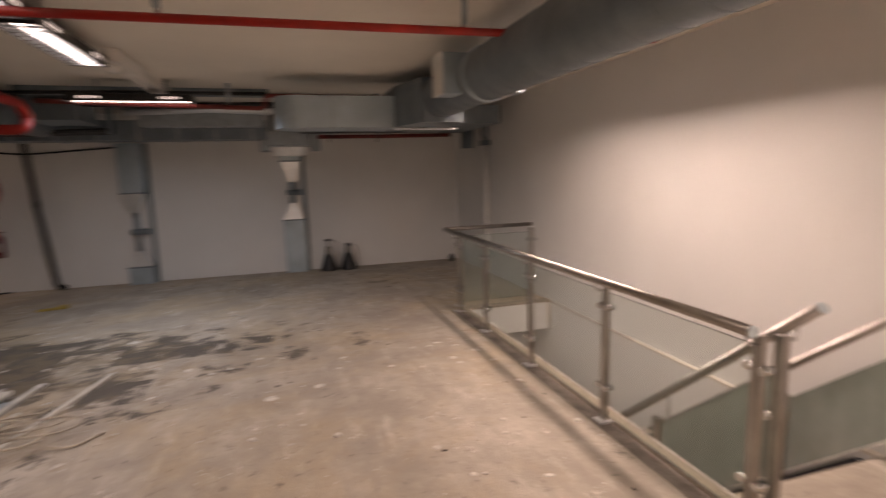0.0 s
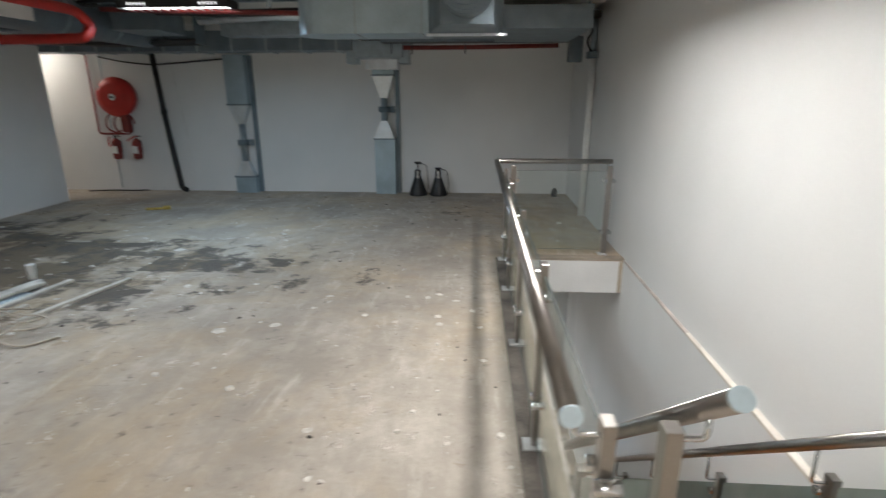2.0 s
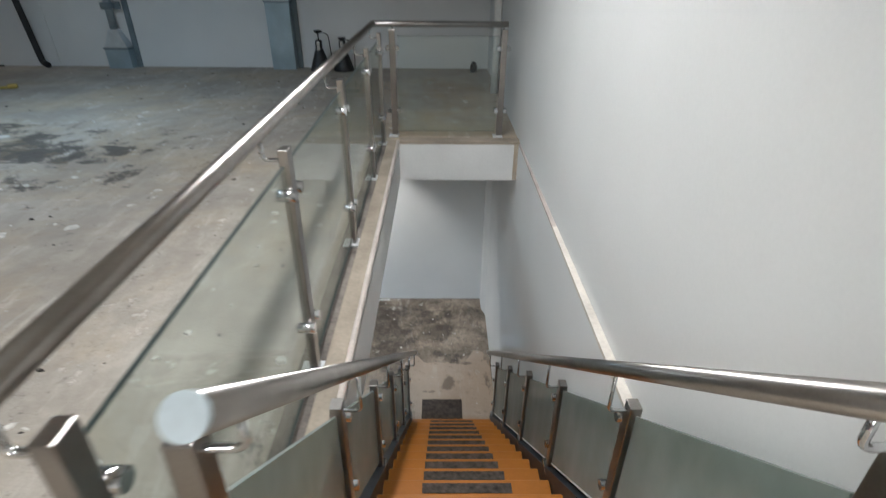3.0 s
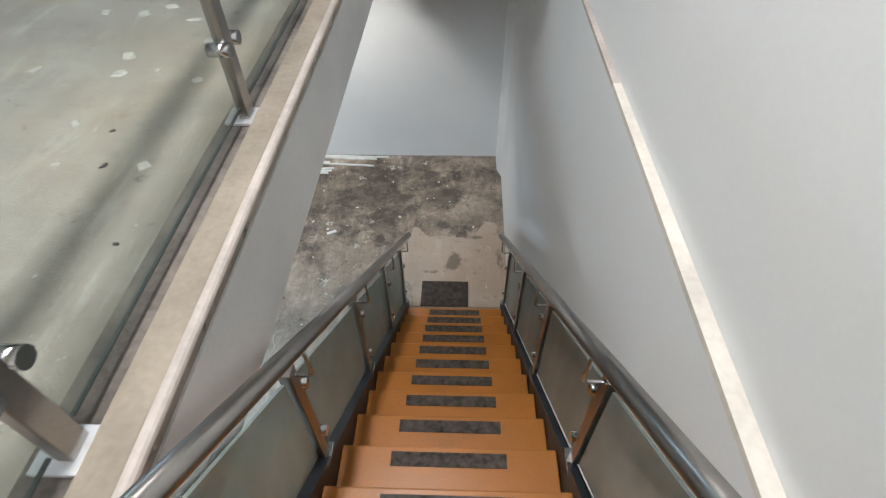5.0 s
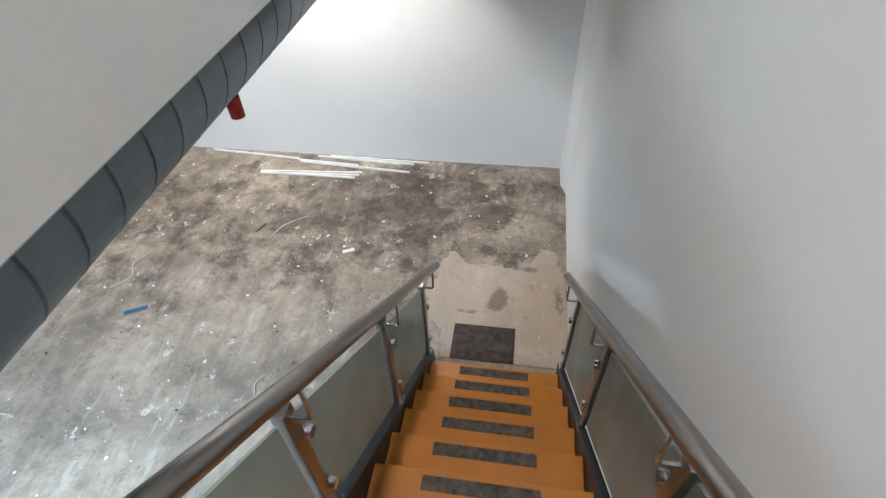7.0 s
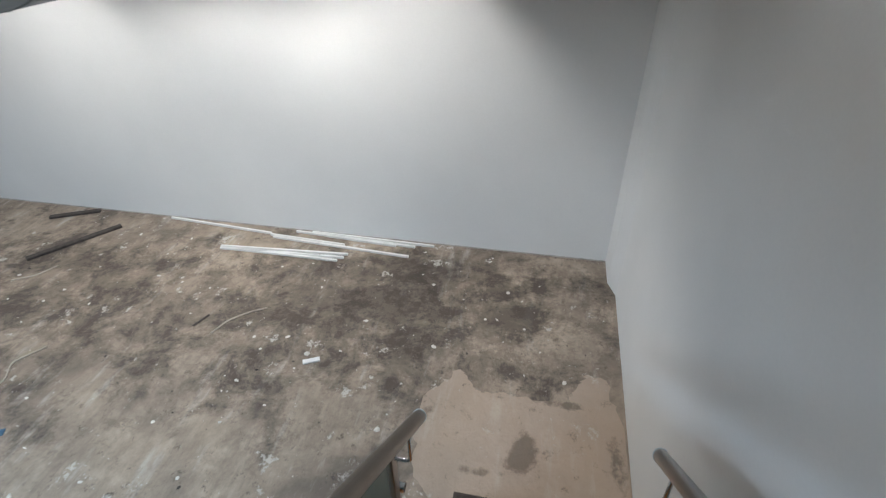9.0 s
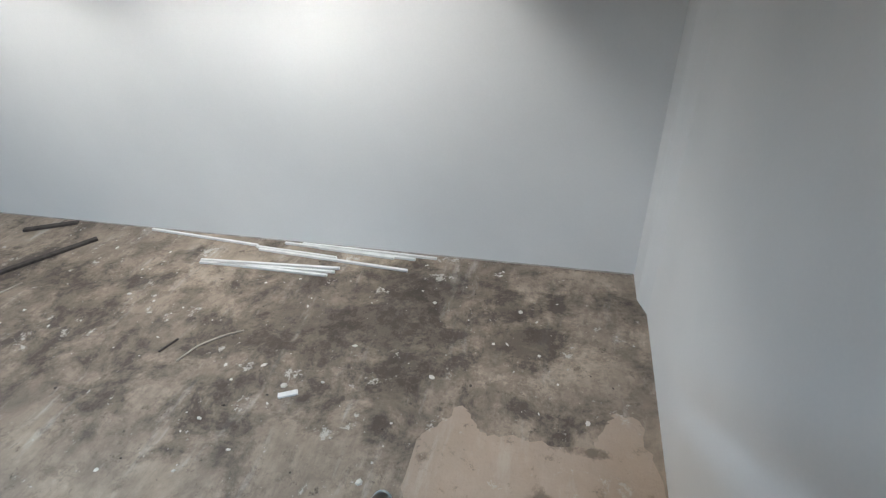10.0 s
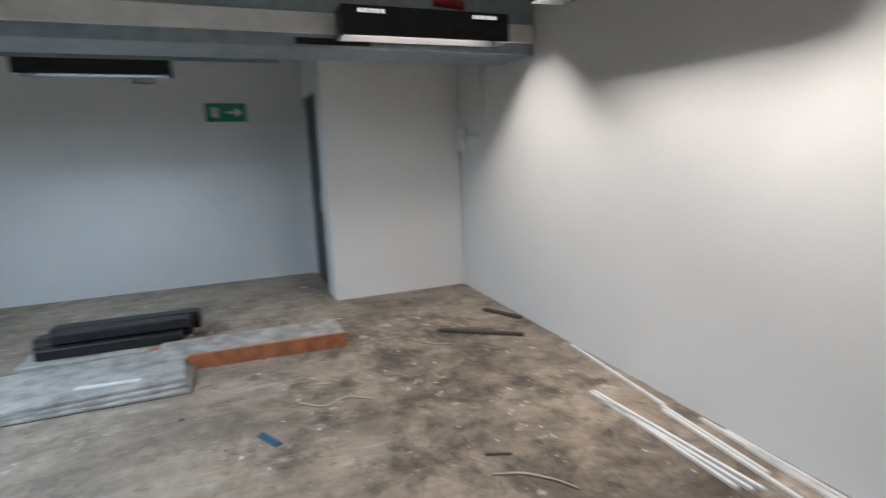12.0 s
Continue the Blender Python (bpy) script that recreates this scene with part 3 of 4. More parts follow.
wdu = thing("round_duct", (-2.66, 3.0, 2.40), "dull grey round duct along the partition wall", "duct")
part("barrel", tube([(-2.66, -4.15, 2.40), (-2.66, 3.0, 2.40), (-2.66, 7.9, 2.40)], 0.215, 32), GALV_DARK, wdu, "", True)
for i in range(9):
    part("joint_band", tube([(-2.66, 0.3 + 0.85 * i, 2.40), (-2.66, 0.33 + 0.85 * i, 2.40)], 0.2185, 32), GALV, wdu, "", True)
for i in range(4):
    part("strap", box(-2.88, -2.44, 1.0 + 1.7 * i, 1.03 + 1.7 * i, 2.60, TOP), GALV, wdu)
wd = thing("duct_outlet", (-2.6, 5.5, 2.33), "small galvanised outlet box with a pale face", "duct outlet", "duct outlets")
part("box", box(-2.60, -2.42, 5.28, 5.72, 2.26, 2.47, 0.004), GALV, wd)
part("face", box(-2.419, -2.405, 5.27, 5.73, 2.25, 2.48, 0.003), WHITE, wd)
wd2 = thing("duct_outlet", (-2.6, 3.9, 2.33), "small galvanised outlet box on the round duct", "duct outlet", "duct outlets")
part("box", box(-2.60, -2.42, 3.65, 4.05, 2.22, 2.42, 0.004), GALV, wd2)
part("face", box(-2.419, -2.408, 3.66, 4.04, 2.23, 2.41, 0.003), FRAME, wd2)

bd = thing("back_duct", (-2.0, 8.5, 2.3), "grey galvanised rectangular duct along the end wall", "duct")
part("run", box(-6.0, 0.02, 8.30, 8.72, 2.17, 2.44, 0.006), GALV_DARK, bd)
for i in range(9):
    part("flange", box(-4.2 + i * 0.5, -4.17 + i * 0.5, 8.285, 8.735, 2.155, 2.455), GALV, bd)
part("run", box(-1.5, 0.0, 7.62, 7.95, 2.30, 2.52, 0.006), GALV, bd)
for pts, r_ in (([(-1.55, 7.2, 2.44), (-0.6, 7.1, 2.47), (0.35, 7.1, 2.44)], 0.06), ([(0.55, 7.5, 2.30), (0.95, 7.3, 2.33)], 0.04)):
    fx = thing("silver_pipe", pts[0], "silver foil-wrapped pipe hung under the ceiling", "pipe", "silver pipes")
    part("barrel", tube(filleted(pts, 0.06), r_, 14), GALV_SHINY, fx, "", True)
    for p_ in (pts[0], pts[-1]):
        part("hanger", tube([(p_[0], p_[1], p_[2]), (p_[0], p_[1], TOP)], 0.005, 6), GALV_DARK, fx)
hood = thing("duct_hood", (0.34, 8.7, 2.02), "galvanised cross box above the wall duct", "duct")
part("body", box(-0.02, 0.72, 8.42, 8.95, 2.08, 2.30, 0.006), GALV, hood)
part("collar", box(0.10, 0.58, 8.88, 9.16, 1.94, 2.10, 0.006), GALV_SHINY, hood)
part("side_leg", box(-0.10, 0.04, 8.5, 8.8, 2.00, 2.36, 0.006), GALV, hood)
part("side_leg", box(0.66, 0.80, 8.5, 8.8, 2.00, 2.36, 0.006), GALV, hood)

tray = thing("cable_tray", (1.8, 8.1, 2.3), "dark cable tray with black cables under the ceiling", "cable tray")
part("base", box(0.5, 3.1, 7.95, 8.25, 2.24, 2.256), STEEL_DARK, tray)
for y in (7.95, 8.25):
    part("lip", box(0.5, 3.1, y - 0.004, y + 0.004, 2.24, 2.31), GALV_DARK, tray)
part("drop_bracket", box(2.98, 3.16, 7.98, 8.10, 1.98, 2.30, 0.01), GALV_DARK, tray)
for i, r in enumerate((0.03, 0.022, 0.026, 0.018)):
    yy = 8.0 + i * 0.065
    part("cable", tube(filleted([(0.2, yy, 2.30), (1.3, yy + 0.02, 2.285), (2.2, yy - 0.01, 2.29), (3.0, yy, 2.30)], 0.1), r, 8), BLACK, tray, "", True)
for x in (0.9, 2.0, 2.9):
    part("hanger", tube([(x, 8.1, 2.25), (x, 8.1, TOP)], 0.006, 6), GALV_DARK, tray)
solo("duct_run", box(2.0, 2.95, 6.4, 7.9, 2.22, 2.45, 0.01), GALV_DARK, (2.4, 7.2, 2.3), "dull grey duct joining the cable tray", "duct")
bar_line("red_pipe", [(0.75, 8.35, 2.20), (1.75, 8.35, 2.20), (2.9, 8.40, 2.22)], 0.03, RED_DARK, "dull red pipe below the cable tray", "pipe")
solo("ceiling_channel", box(-1.07, -0.93, 4.7, 6.9, 2.52, 2.619, 0.004), SOFFIT, (-1.0, 5.8, 2.57), "grey ceiling channel running off the lamps", "channel")
solo("ceiling_channel", box(-2.4, 0.1, 6.55, 6.62, 2.53, 2.619, 0.004), GALV_DARK, (-1.0, 6.6, 2.57), "dark metal channel across the ceiling", "channel")
solo("services_box", box(-3.9, -1.95, 6.9, 7.6, 2.30, 2.60, 0.01), GALV_DARK, (-2.7, 7.2, 2.45), "dark grey box of services under the ceiling", "duct")
solo("black_conduit", tube(filleted([(-2.3, 6.5, 2.5), (-2.9, 6.45, 2.52), (-1.4, 6.4, 2.54), (0.1, 6.45, 2.55)], 0.1), 0.02, 8), BLACK, (-1.2, 6.4, 2.53), "black conduit hung under the ceiling", "conduit", smooth=True)
solo("smoke_detector", tube([(-1.02, 4.86, 2.46), (-1.02, 4.86, 2.50), (-1.02, 4.86, 2.52)], [0.035, 0.05, 0.05], 16), WHITE, (-1.02, 4.86, 2.5), "small white round detector beneath the ceiling channel", "detector", smooth=True)


def cable_run(pts, r, n, step, label):
    """Parallel black cables strapped side by side under the ceiling."""
    run = thing("cable_bundle", pts[0], label, "cables", "cable bundles")
    for i in range(n):
        wob = [(x, y + step * i + rng_c.uniform(-0.012, 0.012), z + rng_c.uniform(-0.012, 0.012)) for x, y, z in pts]
        part("cable", tube(filleted(wob, 0.15), r * rng_c.uniform(0.7, 1.2), 8), BLACK, run, "", True)
    for x, y, z in (pts[0], pts[-1]):
        part("hanger", box(x - 0.012, x + 0.012, y - 0.02, y + step * n, z - r - 0.008, TOP), GALV_DARK, run)


rng_c = random.Random(3)
cable_run([(-2.3, 6.75, 2.50), (-0.9, 6.78, 2.46), (0.3, 6.72, 2.48), (1.4, 6.75, 2.47)], 0.022, 5, 0.055, "black cables sagging between hangers under the ceiling")
cable_run([(0.2, 7.4, 2.36), (1.1, 7.42, 2.30), (2.0, 7.4, 2.33), (3.1, 7.4, 2.36)], 0.02, 5, 0.05, "black cables sagging between hangers under the ceiling")
cable_run([(-4.3, 7.75, 2.26), (-3.0, 7.78, 2.22), (-1.9, 7.76, 2.25)], 0.024, 4, 0.06, "black cables sagging between hangers under the ceiling")
for x in (0.62, 0.9, 1.62):
    solo("hanger_rod", tube([(x, 8.12, 2.10), (x, 8.12, TOP)], 0.008, 8), STEEL_DARK, (x, 8.12, 2.1), "thin dark threaded rod hanging from the ceiling", "rod", "hanger rods")
# ---- upper floor: on the walls ----
def wall_duct(x, y, z_parts, label):
    d = thing("riser_duct", (x, y, 0.0), label, "duct", "riser ducts on the end wall")
    w, dp, wall = 0.165, 0.17, YB - 0.002
    z0, z1, z2, z3, z4 = z_parts
    part("foot_box", box(x - w, x + w, wall - dp, wall, 0.0, z0, 0.003), GALV_BLUE, d)
    part("taper", frustum(x - w, x + w, wall - dp, wall, z0, x - 0.055, x + 0.055, wall - 0.14, wall - 0.03, z1), GALV_SHINY, d, "bright tapered transition")
    neck = part("neck", tube([(x, wall - 0.085, z1 - 0.01), (x, wall - 0.085, z2 + 0.01)], 0.05, 16), GALV, d, "", True)
    zm = (z1 + z2) / 2
    part("damper", tube([(x, wall - 0.085, zm - 0.045), (x, wall - 0.085, zm - 0.04), (x, wall - 0.085, zm + 0.04), (x, wall - 0.085, zm + 0.045)], [0.06, 0.095, 0.095, 0.06], 16), GALV_DARK, neck, "dark damper collar", True)
    part("lever", box(x + 0.09, x + 0.17, wall - 0.10, wall - 0.07, zm - 0.05, zm + 0.05, 0.006), GALV_DARK, neck)
    part("taper", frustum(x - 0.055, x + 0.055, wall - 0.14, wall - 0.03, z2, x - w, x + w, wall - dp, wall, z3), GALV_SHINY, d, "bright tapered transition")
    part("head_box", box(x - w, x + w, wall - dp, wall, z3, z4, 0.003), GALV_BLUE, d)
    for z in (z0, z3):
        part("flange", box(x - w - 0.012, x + w + 0.012, wall - dp - 0.012, wall, z - 0.012, z + 0.012), GALV_DARK, d)
    part("backing_strip", box(x + w + 0.001, x + w + 0.07, wall - 0.03, wall, 0.0, z4), GALV_DARK, d)


wall_duct(-2.02, YB, (0.27, 0.52, 1.12, 1.42, 2.17), "slim galvanised riser duct necked to a round damper")
wall_duct(0.33, YB, (0.89, 1.17, 1.52, 1.86, 1.95), "galvanised riser duct with bright tapers round a damper")

solo("black_pipe", tube(filleted([(-3.38, 9.12, 2.35), (-3.30, 9.12, 1.2), (-3.17, 9.10, 0.06), (-3.05, 9.02, 0.045)], 0.06), 0.042, 14), BLACK, (-3.17, 9.1, 0.0), "black soil pipe leaning down the end wall", "pipe", smooth=True)
bp = tube([(-3.31, 9.12, 1.26), (-3.305, 9.12, 1.34)], 0.05, 14)
solo("pipe_socket", bp, BLACK, (-3.305, 9.12, 1.3), "black pipe socket on the leaning pipe", "pipe", smooth=True)
bar_line("black_cable", [(-4.3, 9.17, 2.16), (-3.9, 9.17, 2.08), (-3.4, 9.17, 2.03), (-2.2, 9.17, 2.12)], 0.012, BLACK, "black cable sagging along the end wall", "cable", 0.2)
bar_line("thin_pipe", [(-4.50, 9.165, 2.3), (-4.50, 9.165, 0.95), (-4.1, 9.165, 0.95)], 0.017, RED_DARK, "dark red supply pipe feeding the hose reel", "pipe")
bar_line("thin_conduit", [(-4.30, 9.185, 2.3), (-4.28, 9.185, 0.05)], 0.009, GALV, "thin grey conduit down the end wall", "conduit")
bar_line("thin_conduit", [(-3.12, 9.185, 2.1), (-3.0, 9.185, 0.9), (-2.98, 9.185, 0.05)], 0.006, WHITE, "thin pale wire down the end wall", "wire")
bar_line("floor_cable", [(-4.75, 9.0, 0.012), (-4.4, 9.1, 0.012), (-4.0, 9.08, 0.012), (-3.78, 9.14, 0.012)], 0.012, BLACK, "black cable end lying along the end wall", "cable")

reel = thing("hose_reel", (-4.06, 9.19, 1.54), "round red fire hose reel on the end wall", "hose reel")
part("drum", tube([(-4.06, y, 1.54) for y in (9.195, 9.19, 9.10, 9.085, 9.03, 9.0)], [0.22, 0.30, 0.315, 0.315, 0.29, 0.20], 40), REEL_RED, reel, "", True)
hub = part("hub", tube([(-4.06, 8.998, 1.54), (-4.06, 8.985, 1.54)], 0.05, 20), WHITE, reel, "pale centre disc", True)
part("spindle", box(-4.10, -4.03, 8.975, 8.984, 1.527, 1.553, 0.002, turn=0), STEEL_DARK, hub)
part("label_plate", box(-4.29, -4.26, 9.015, 9.03, 1.60, 1.72), WHITE, reel)
part("label_plate", box(-4.27, -4.24, 9.015, 9.03, 1.40, 1.47), WHITE, reel)
part("bracket", box(-4.02, -3.92, 9.05, 9.19, 0.98, 1.26, 0.01), RED_DARK, reel)
for cx, cz, r in ((-4.16, 1.13, 0.15), (-4.0, 1.12, 0.17)):
    loop = [(cx + r * math.cos(a), 9.10 + 0.01 * math.sin(3 * a), cz + r * math.sin(a)) for a in [6.2832 * i / 28 for i in range(25)]]
    part("hose", tube(loop, 0.013, 8), RED_DARK, reel, "dark red looped hose", True)
part("hose", tube(filleted([(-4.3, 9.1, 0.9), (-4.34, 9.1, 0.78), (-4.2, 9.1, 0.66), (-4.12, 9.1, 0.72)], 0.06), 0.012, 8), RED, reel, "", True)
part("hose", tube(filleted([(-4.0, 9.1, 0.84), (-3.9, 9.1, 0.9), (-3.82, 9.1, 0.92)], 0.06), 0.012, 8), RED, reel, "", True)


def extinguisher(x, z):
    e = thing("fire_extinguisher", (x, 9.10, z), "small dull red fire extinguisher hung on the wall", "extinguisher", "extinguishers below the reel")
    part("cylinder", tube([(x, 9.10, z + h) for h in (0, 0.015, 0.05, 0.28, 0.32, 0.335)], [0.05, 0.065, 0.07, 0.07, 0.045, 0.03], 20), RED_DARK, e, "", True)
    part("valve", tube([(x, 9.10, z + 0.335), (x, 9.10, z + 0.37)], 0.02, 10), CHROME, e, "", True)
    part("handle", box(x - 0.02, x + 0.09, 9.09, 9.11, z + 0.37, z + 0.385, 0.003), BLACK, e)
    part("label", box(x - 0.05, x + 0.05, 9.026, 9.032, z + 0.10, z + 0.22), WHITE, e, "pale label band")
    part("wall_hook", box(x - 0.03, x + 0.03, 9.165, 9.198, z + 0.10, z + 0.30), STEEL_DARK, e)


extinguisher(-4.20, 0.54)
extinguisher(-3.85, 0.54)


def pendant(x, y, hook):
    """Bell-shaped black shade standing on the floor, with its bright neck and flex."""
    p = thing("pendant_shade", (x, y, 0.0), "black bell-shaped lamp shade with bright neck standing on floor", "lamp shade", "shades by the end wall")
    part("shade", tube([(x, y, z) for z in (0.002, 0.02, 0.10, 0.20, 0.27, 0.30)], [0.145, 0.145, 0.12, 0.085, 0.06, 0.05], 28), BLACK, p, "", True)
    part("neck", tube([(x, y, z) for z in (0.30, 0.31, 0.40, 0.41)], [0.04, 0.048, 0.048, 0.03], 20), BLACK, p, "", True)
    part("collar", box(x - 0.022, x + 0.022, y - 0.056, y - 0.042, 0.27, 0.40, 0.004), CHROME, p, "bright steel strip")
    part("stem", tube([(x, y, 0.41), (x, y, 0.41 + hook)], 0.008, 8), BLACK, p)
    part("ceiling_cup", tube([(x, y, 0.41 + hook), (x, y, 0.43 + hook), (x, y, 0.445 + hook)], [0.03, 0.06, 0.05], 16), BLACK, p, "", True)
    part("flex", tube(filleted([(x + 0.03, y, 0.42 + hook), (x + 0.14, y, 0.40 + hook), (x + 0.17, y - 0.02, 0.2), (x + 0.16, y - 0.02, 0.02)], 0.08), 0.006, 6), BLACK, p, "", True)


pendant(0.86, 9.0, 0.09)
pendant(1.19, 9.0, 0.0)
solo("white_pipe", tube([(3.222, 7.62, 0.0), (3.222, 7.62, 2.0)], 0.045, 16), WHITE, (3.222, 7.62, 0), "white plastic riser pipe against the wall", "pipe", smooth=True)
wp = thing("pipe_box", (3.24, 7.45, 2.05), "grey junction block on top of the white pipe", "junction box")
part("body", box(3.15, 3.27, 7.54, 7.70, 2.0, 2.08, 0.006), GALV_DARK, wp)
part("upper_pipe", tube([(3.222, 7.62, 2.08), (3.222, 7.62, 2.5)], 0.035, 12), GALV, wp, "", True)
part("cable", tube(filleted([(3.19, 7.60, 2.08), (3.12, 7.58, 2.2), (3.2, 7.58, 2.34), (3.05, 7.6, 2.47)], 0.06), 0.012, 8), BLACK, wp, "", True)
solo("wall_bracket", box(2.9, 3.268, 7.5, 7.75, 2.46, 2.54, 0.01), DIRT, (3.1, 7.45, 2.5), "dark dusty bracket under the ceiling", "bracket")
solo("floor_valve", tube([(3.05, 8.95, 0.0), (3.05, 8.95, 0.09), (3.05, 8.95, 0.14)], [0.05, 0.05, 0.02], 14), BLACK, (3.05, 8.95, 0), "small black fitting on the floor by the corner", "fitting", smooth=True)

dr = thing("door_1", (XL, 6.165, 0.0), "closed dark brown flush door with a yellow notice", "door", kind="structure")
for y0, y1 in ((5.702, 5.76), (6.57, 6.628)):
    part("frame", box(XL - 0.15, XL + 0.012, y0, y1, 0.0, 2.045, 0.003), FRAME, dr)
part("frame", box(XL - 0.15, XL + 0.012, 5.761, 6.569, 1.985, 2.045, 0.003), FRAME, dr)
leaf = part("leaf", box(XL - 0.06, XL - 0.018, 5.764, 6.566, 0.006, 1.982, 0.002), DOOR, dr)
nt_ = part("notice", box(XL - 0.0175, XL - 0.014, 5.93, 6.10, 1.17, 1.45), FRAME, leaf, "dull yellow and dark notice")
part("notice_band", box(XL - 0.0138, XL - 0.0125, 5.94, 6.09, 1.225, 1.35), YELLOW, nt_)
part("notice_head", box(XL - 0.0138, XL - 0.0125, 5.94, 6.09, 1.36, 1.44), BLACK, nt_)
hd = part("handle", tube(filleted([(XL - 0.018, 5.85, 1.05), (XL + 0.045, 5.85, 1.05), (XL + 0.045, 5.72, 1.05)], 0.02), 0.011, 10), STEEL, leaf, "steel lever handle", True)
solo("door_lock_box", box(XL + 0.001, XL + 0.05, 5.57, 5.67, 1.03, 1.13, 0.008), STEEL_DARK, (XL, 5.62, 1.08), "small dark box on the wall beside the door", "lock box")

# ---- upper floor: loose things ----
rng = random.Random(7)


def strip(x0, y0, x1, y1, z, w, h, mat, name, label, group, lift=0.0):
    """A straight flat strip lying from one point to the other; lift raises its far end."""
    a, b = Vector((x0, y0, z)), Vector((x1, y1, z + lift))
    d = b - a
    m = Matrix.Translation((a + b) / 2) @ d.to_track_quat("X", "Z").to_matrix().to_4x4()
    own = bmesh.new()
    bmesh.ops.create_cube(own, size=1)
    bmesh.ops.scale(own, vec=(d.length, w, h), verts=own.verts)
    bmesh.ops.bevel(own, geom=own.edges[:], offset=min(w, h) * 0.12, segments=1, affect="EDGES")
    me = bpy.data.meshes.new(name)
    own.to_mesh(me)
    own.free()
    me.materials.append(mat)
    ob = new(name, me)
    ob.matrix_world = m
    return tagged(ob, label, "strip", group)


for x0, y0, x1, y1, w, h, z, mat in (
        (-2.45, 2.38, -2.02, 4.72, 0.05, 0.03, 0.016, OFFWHITE), (-2.36, 2.10, -1.94, 4.66, 0.045, 0.03, 0.016, OFFWHITE),
        (-2.28, 1.90, -1.86, 4.40, 0.06, 0.035, 0.018, GALV), (-2.22, 1.80, -1.75, 4.74, 0.045, 0.03, 0.016, OFFWHITE),
        (-2.14, 1.75, -1.79, 4.45, 0.035, 0.02, 0.011, PALE_BOARD), (-2.08, 1.80, -1.70, 4.2, 0.03, 0.02, 0.011, OFFWHITE),
        (-2.06, 1.72, -1.27, 4.82, 0.035, 0.025, 0.013, OFFWHITE), (-2.0, 2.2, -1.5, 3.9, 0.02, 0.015, 0.008, PALE_BOARD),
        (-2.30, 2.3, -1.90, 4.55, 0.05, 0.025, 0.052, OFFWHITE), (-2.18, 2.0, -1.83, 4.0, 0.05, 0.02, 0.05, GALV)):
    strip(x0, y0, x1, y1, z, w, h, mat, "trim_strip", "long dusty aluminium and timber trim strip in a pile on floor", "pile of trim strips")
coil = thing("cable_coil", (-1.7, 3.75, 0.07), "loose tangle of beige cable over the trim strips", "cable")
for i in range(5):
    cx, cy, ra, rb, ph = -1.72 + 0.09 * i - 0.1, 3.75 + 0.10 * (i % 3) - 0.1, 0.22 + 0.07 * (i % 3), 0.12 + 0.04 * (i % 2), 0.5 * i
    pts = [(cx + ra * math.cos(a + ph) * (1 + 0.06 * a / 6), cy + rb * math.sin(a + ph), 0.075 + 0.012 * math.sin(2 * a + i)) for a in [5.8 * k / 30 for k in range(31)]]
    part("loop", tube(pts, 0.008, 6), CABLE, coil, "", True)
part("tail", tube(filleted([(-1.95, 3.7, 0.07), (-2.3, 3.75, 0.05), (-2.45, 3.62, 0.012)], 0.1), 0.008, 6), CABLE, coil, "", True)
part("tail", tube(filleted([(-1.5, 3.6, 0.06), (-1.15, 3.5, 0.012), (-1.02, 3.68, 0.012)], 0.1), 0.008, 6), CABLE, coil, "", True)
solo("paper_cup", tube([(-2.167, 4.80, z) for z in (0.001, 0.005, 0.13, 0.135)], [0.026, 0.028, 0.036, 0.037], 18), WHITE, (-2.167, 4.80, 0), "small pale cup standing by the strip pile", "cup", smooth=True)
yl = thing("yellow_spacer", (-2.75, 7.68, 0.0), "yellow plastic offcut lying on the floor", "offcut")
part("bar", box(-2.9, -2.68, 7.63, 7.69, 0.001, 0.03, 0.008, turn=12), YELLOW, yl)
part("clip", box(-2.68, -2.58, 7.66, 7.75, 0.001, 0.05, 0.012, turn=30), YELLOW, yl)
solo("dark_scrap", tube(filleted([(-1.0, 2.12, 0.01), (-0.97, 2.20, 0.03), (-1.01, 2.26, 0.012), (-0.96, 2.3, 0.02)], 0.03), 0.012, 6), DIRT, (-1.0, 2.2, 0), "small curled black scrap on the floor", "scrap")


def debris(name, n, x0, x1, y0, y1, z, small, large, mat, label, keep=None):
    """Countless flat crumbs, one uneven low lump each, joined."""
    own = bmesh.new()
    for _ in range(n):
        x, y = rng.uniform(x0, x1), rng.uniform(y0, y1)
        if keep and not keep(x, y):
            continue
        s = small + (large - small) * rng.random() ** 3
        k, st, a0 = rng.randint(4, 6), rng.uniform(0.35, 1), rng.uniform(0, 6.28)
        ring = []
        for i in range(k):
            a = 6.283 * i / k
            u, v = s * rng.uniform(0.6, 1) * math.cos(a), s * st * rng.uniform(0.6, 1) * math.sin(a)
            ring.append((x + u * math.cos(a0) - v * math.sin(a0), y + u * math.sin(a0) + v * math.cos(a0)))
        h = min(0.02 if s < 0.04 else 0.005, s * rng.uniform(0.15, 0.45))
        lo = [own.verts.new((px, py, z + 0.0005)) for px, py in ring]
        hi = [own.verts.new((x + (px - x) * 0.75, y + (py - y) * 0.75, z + h)) for px, py in ring]
        own.faces.new(hi)
        for i in range(k):
            j = (i + 1) % k
            own.faces.new((lo[i], lo[j], hi[j], hi[i]))
    return solo(name, own, mat, ((x0 + x1) / 2, (y0 + y1) / 2, z), label, "debris", kind="stuff")


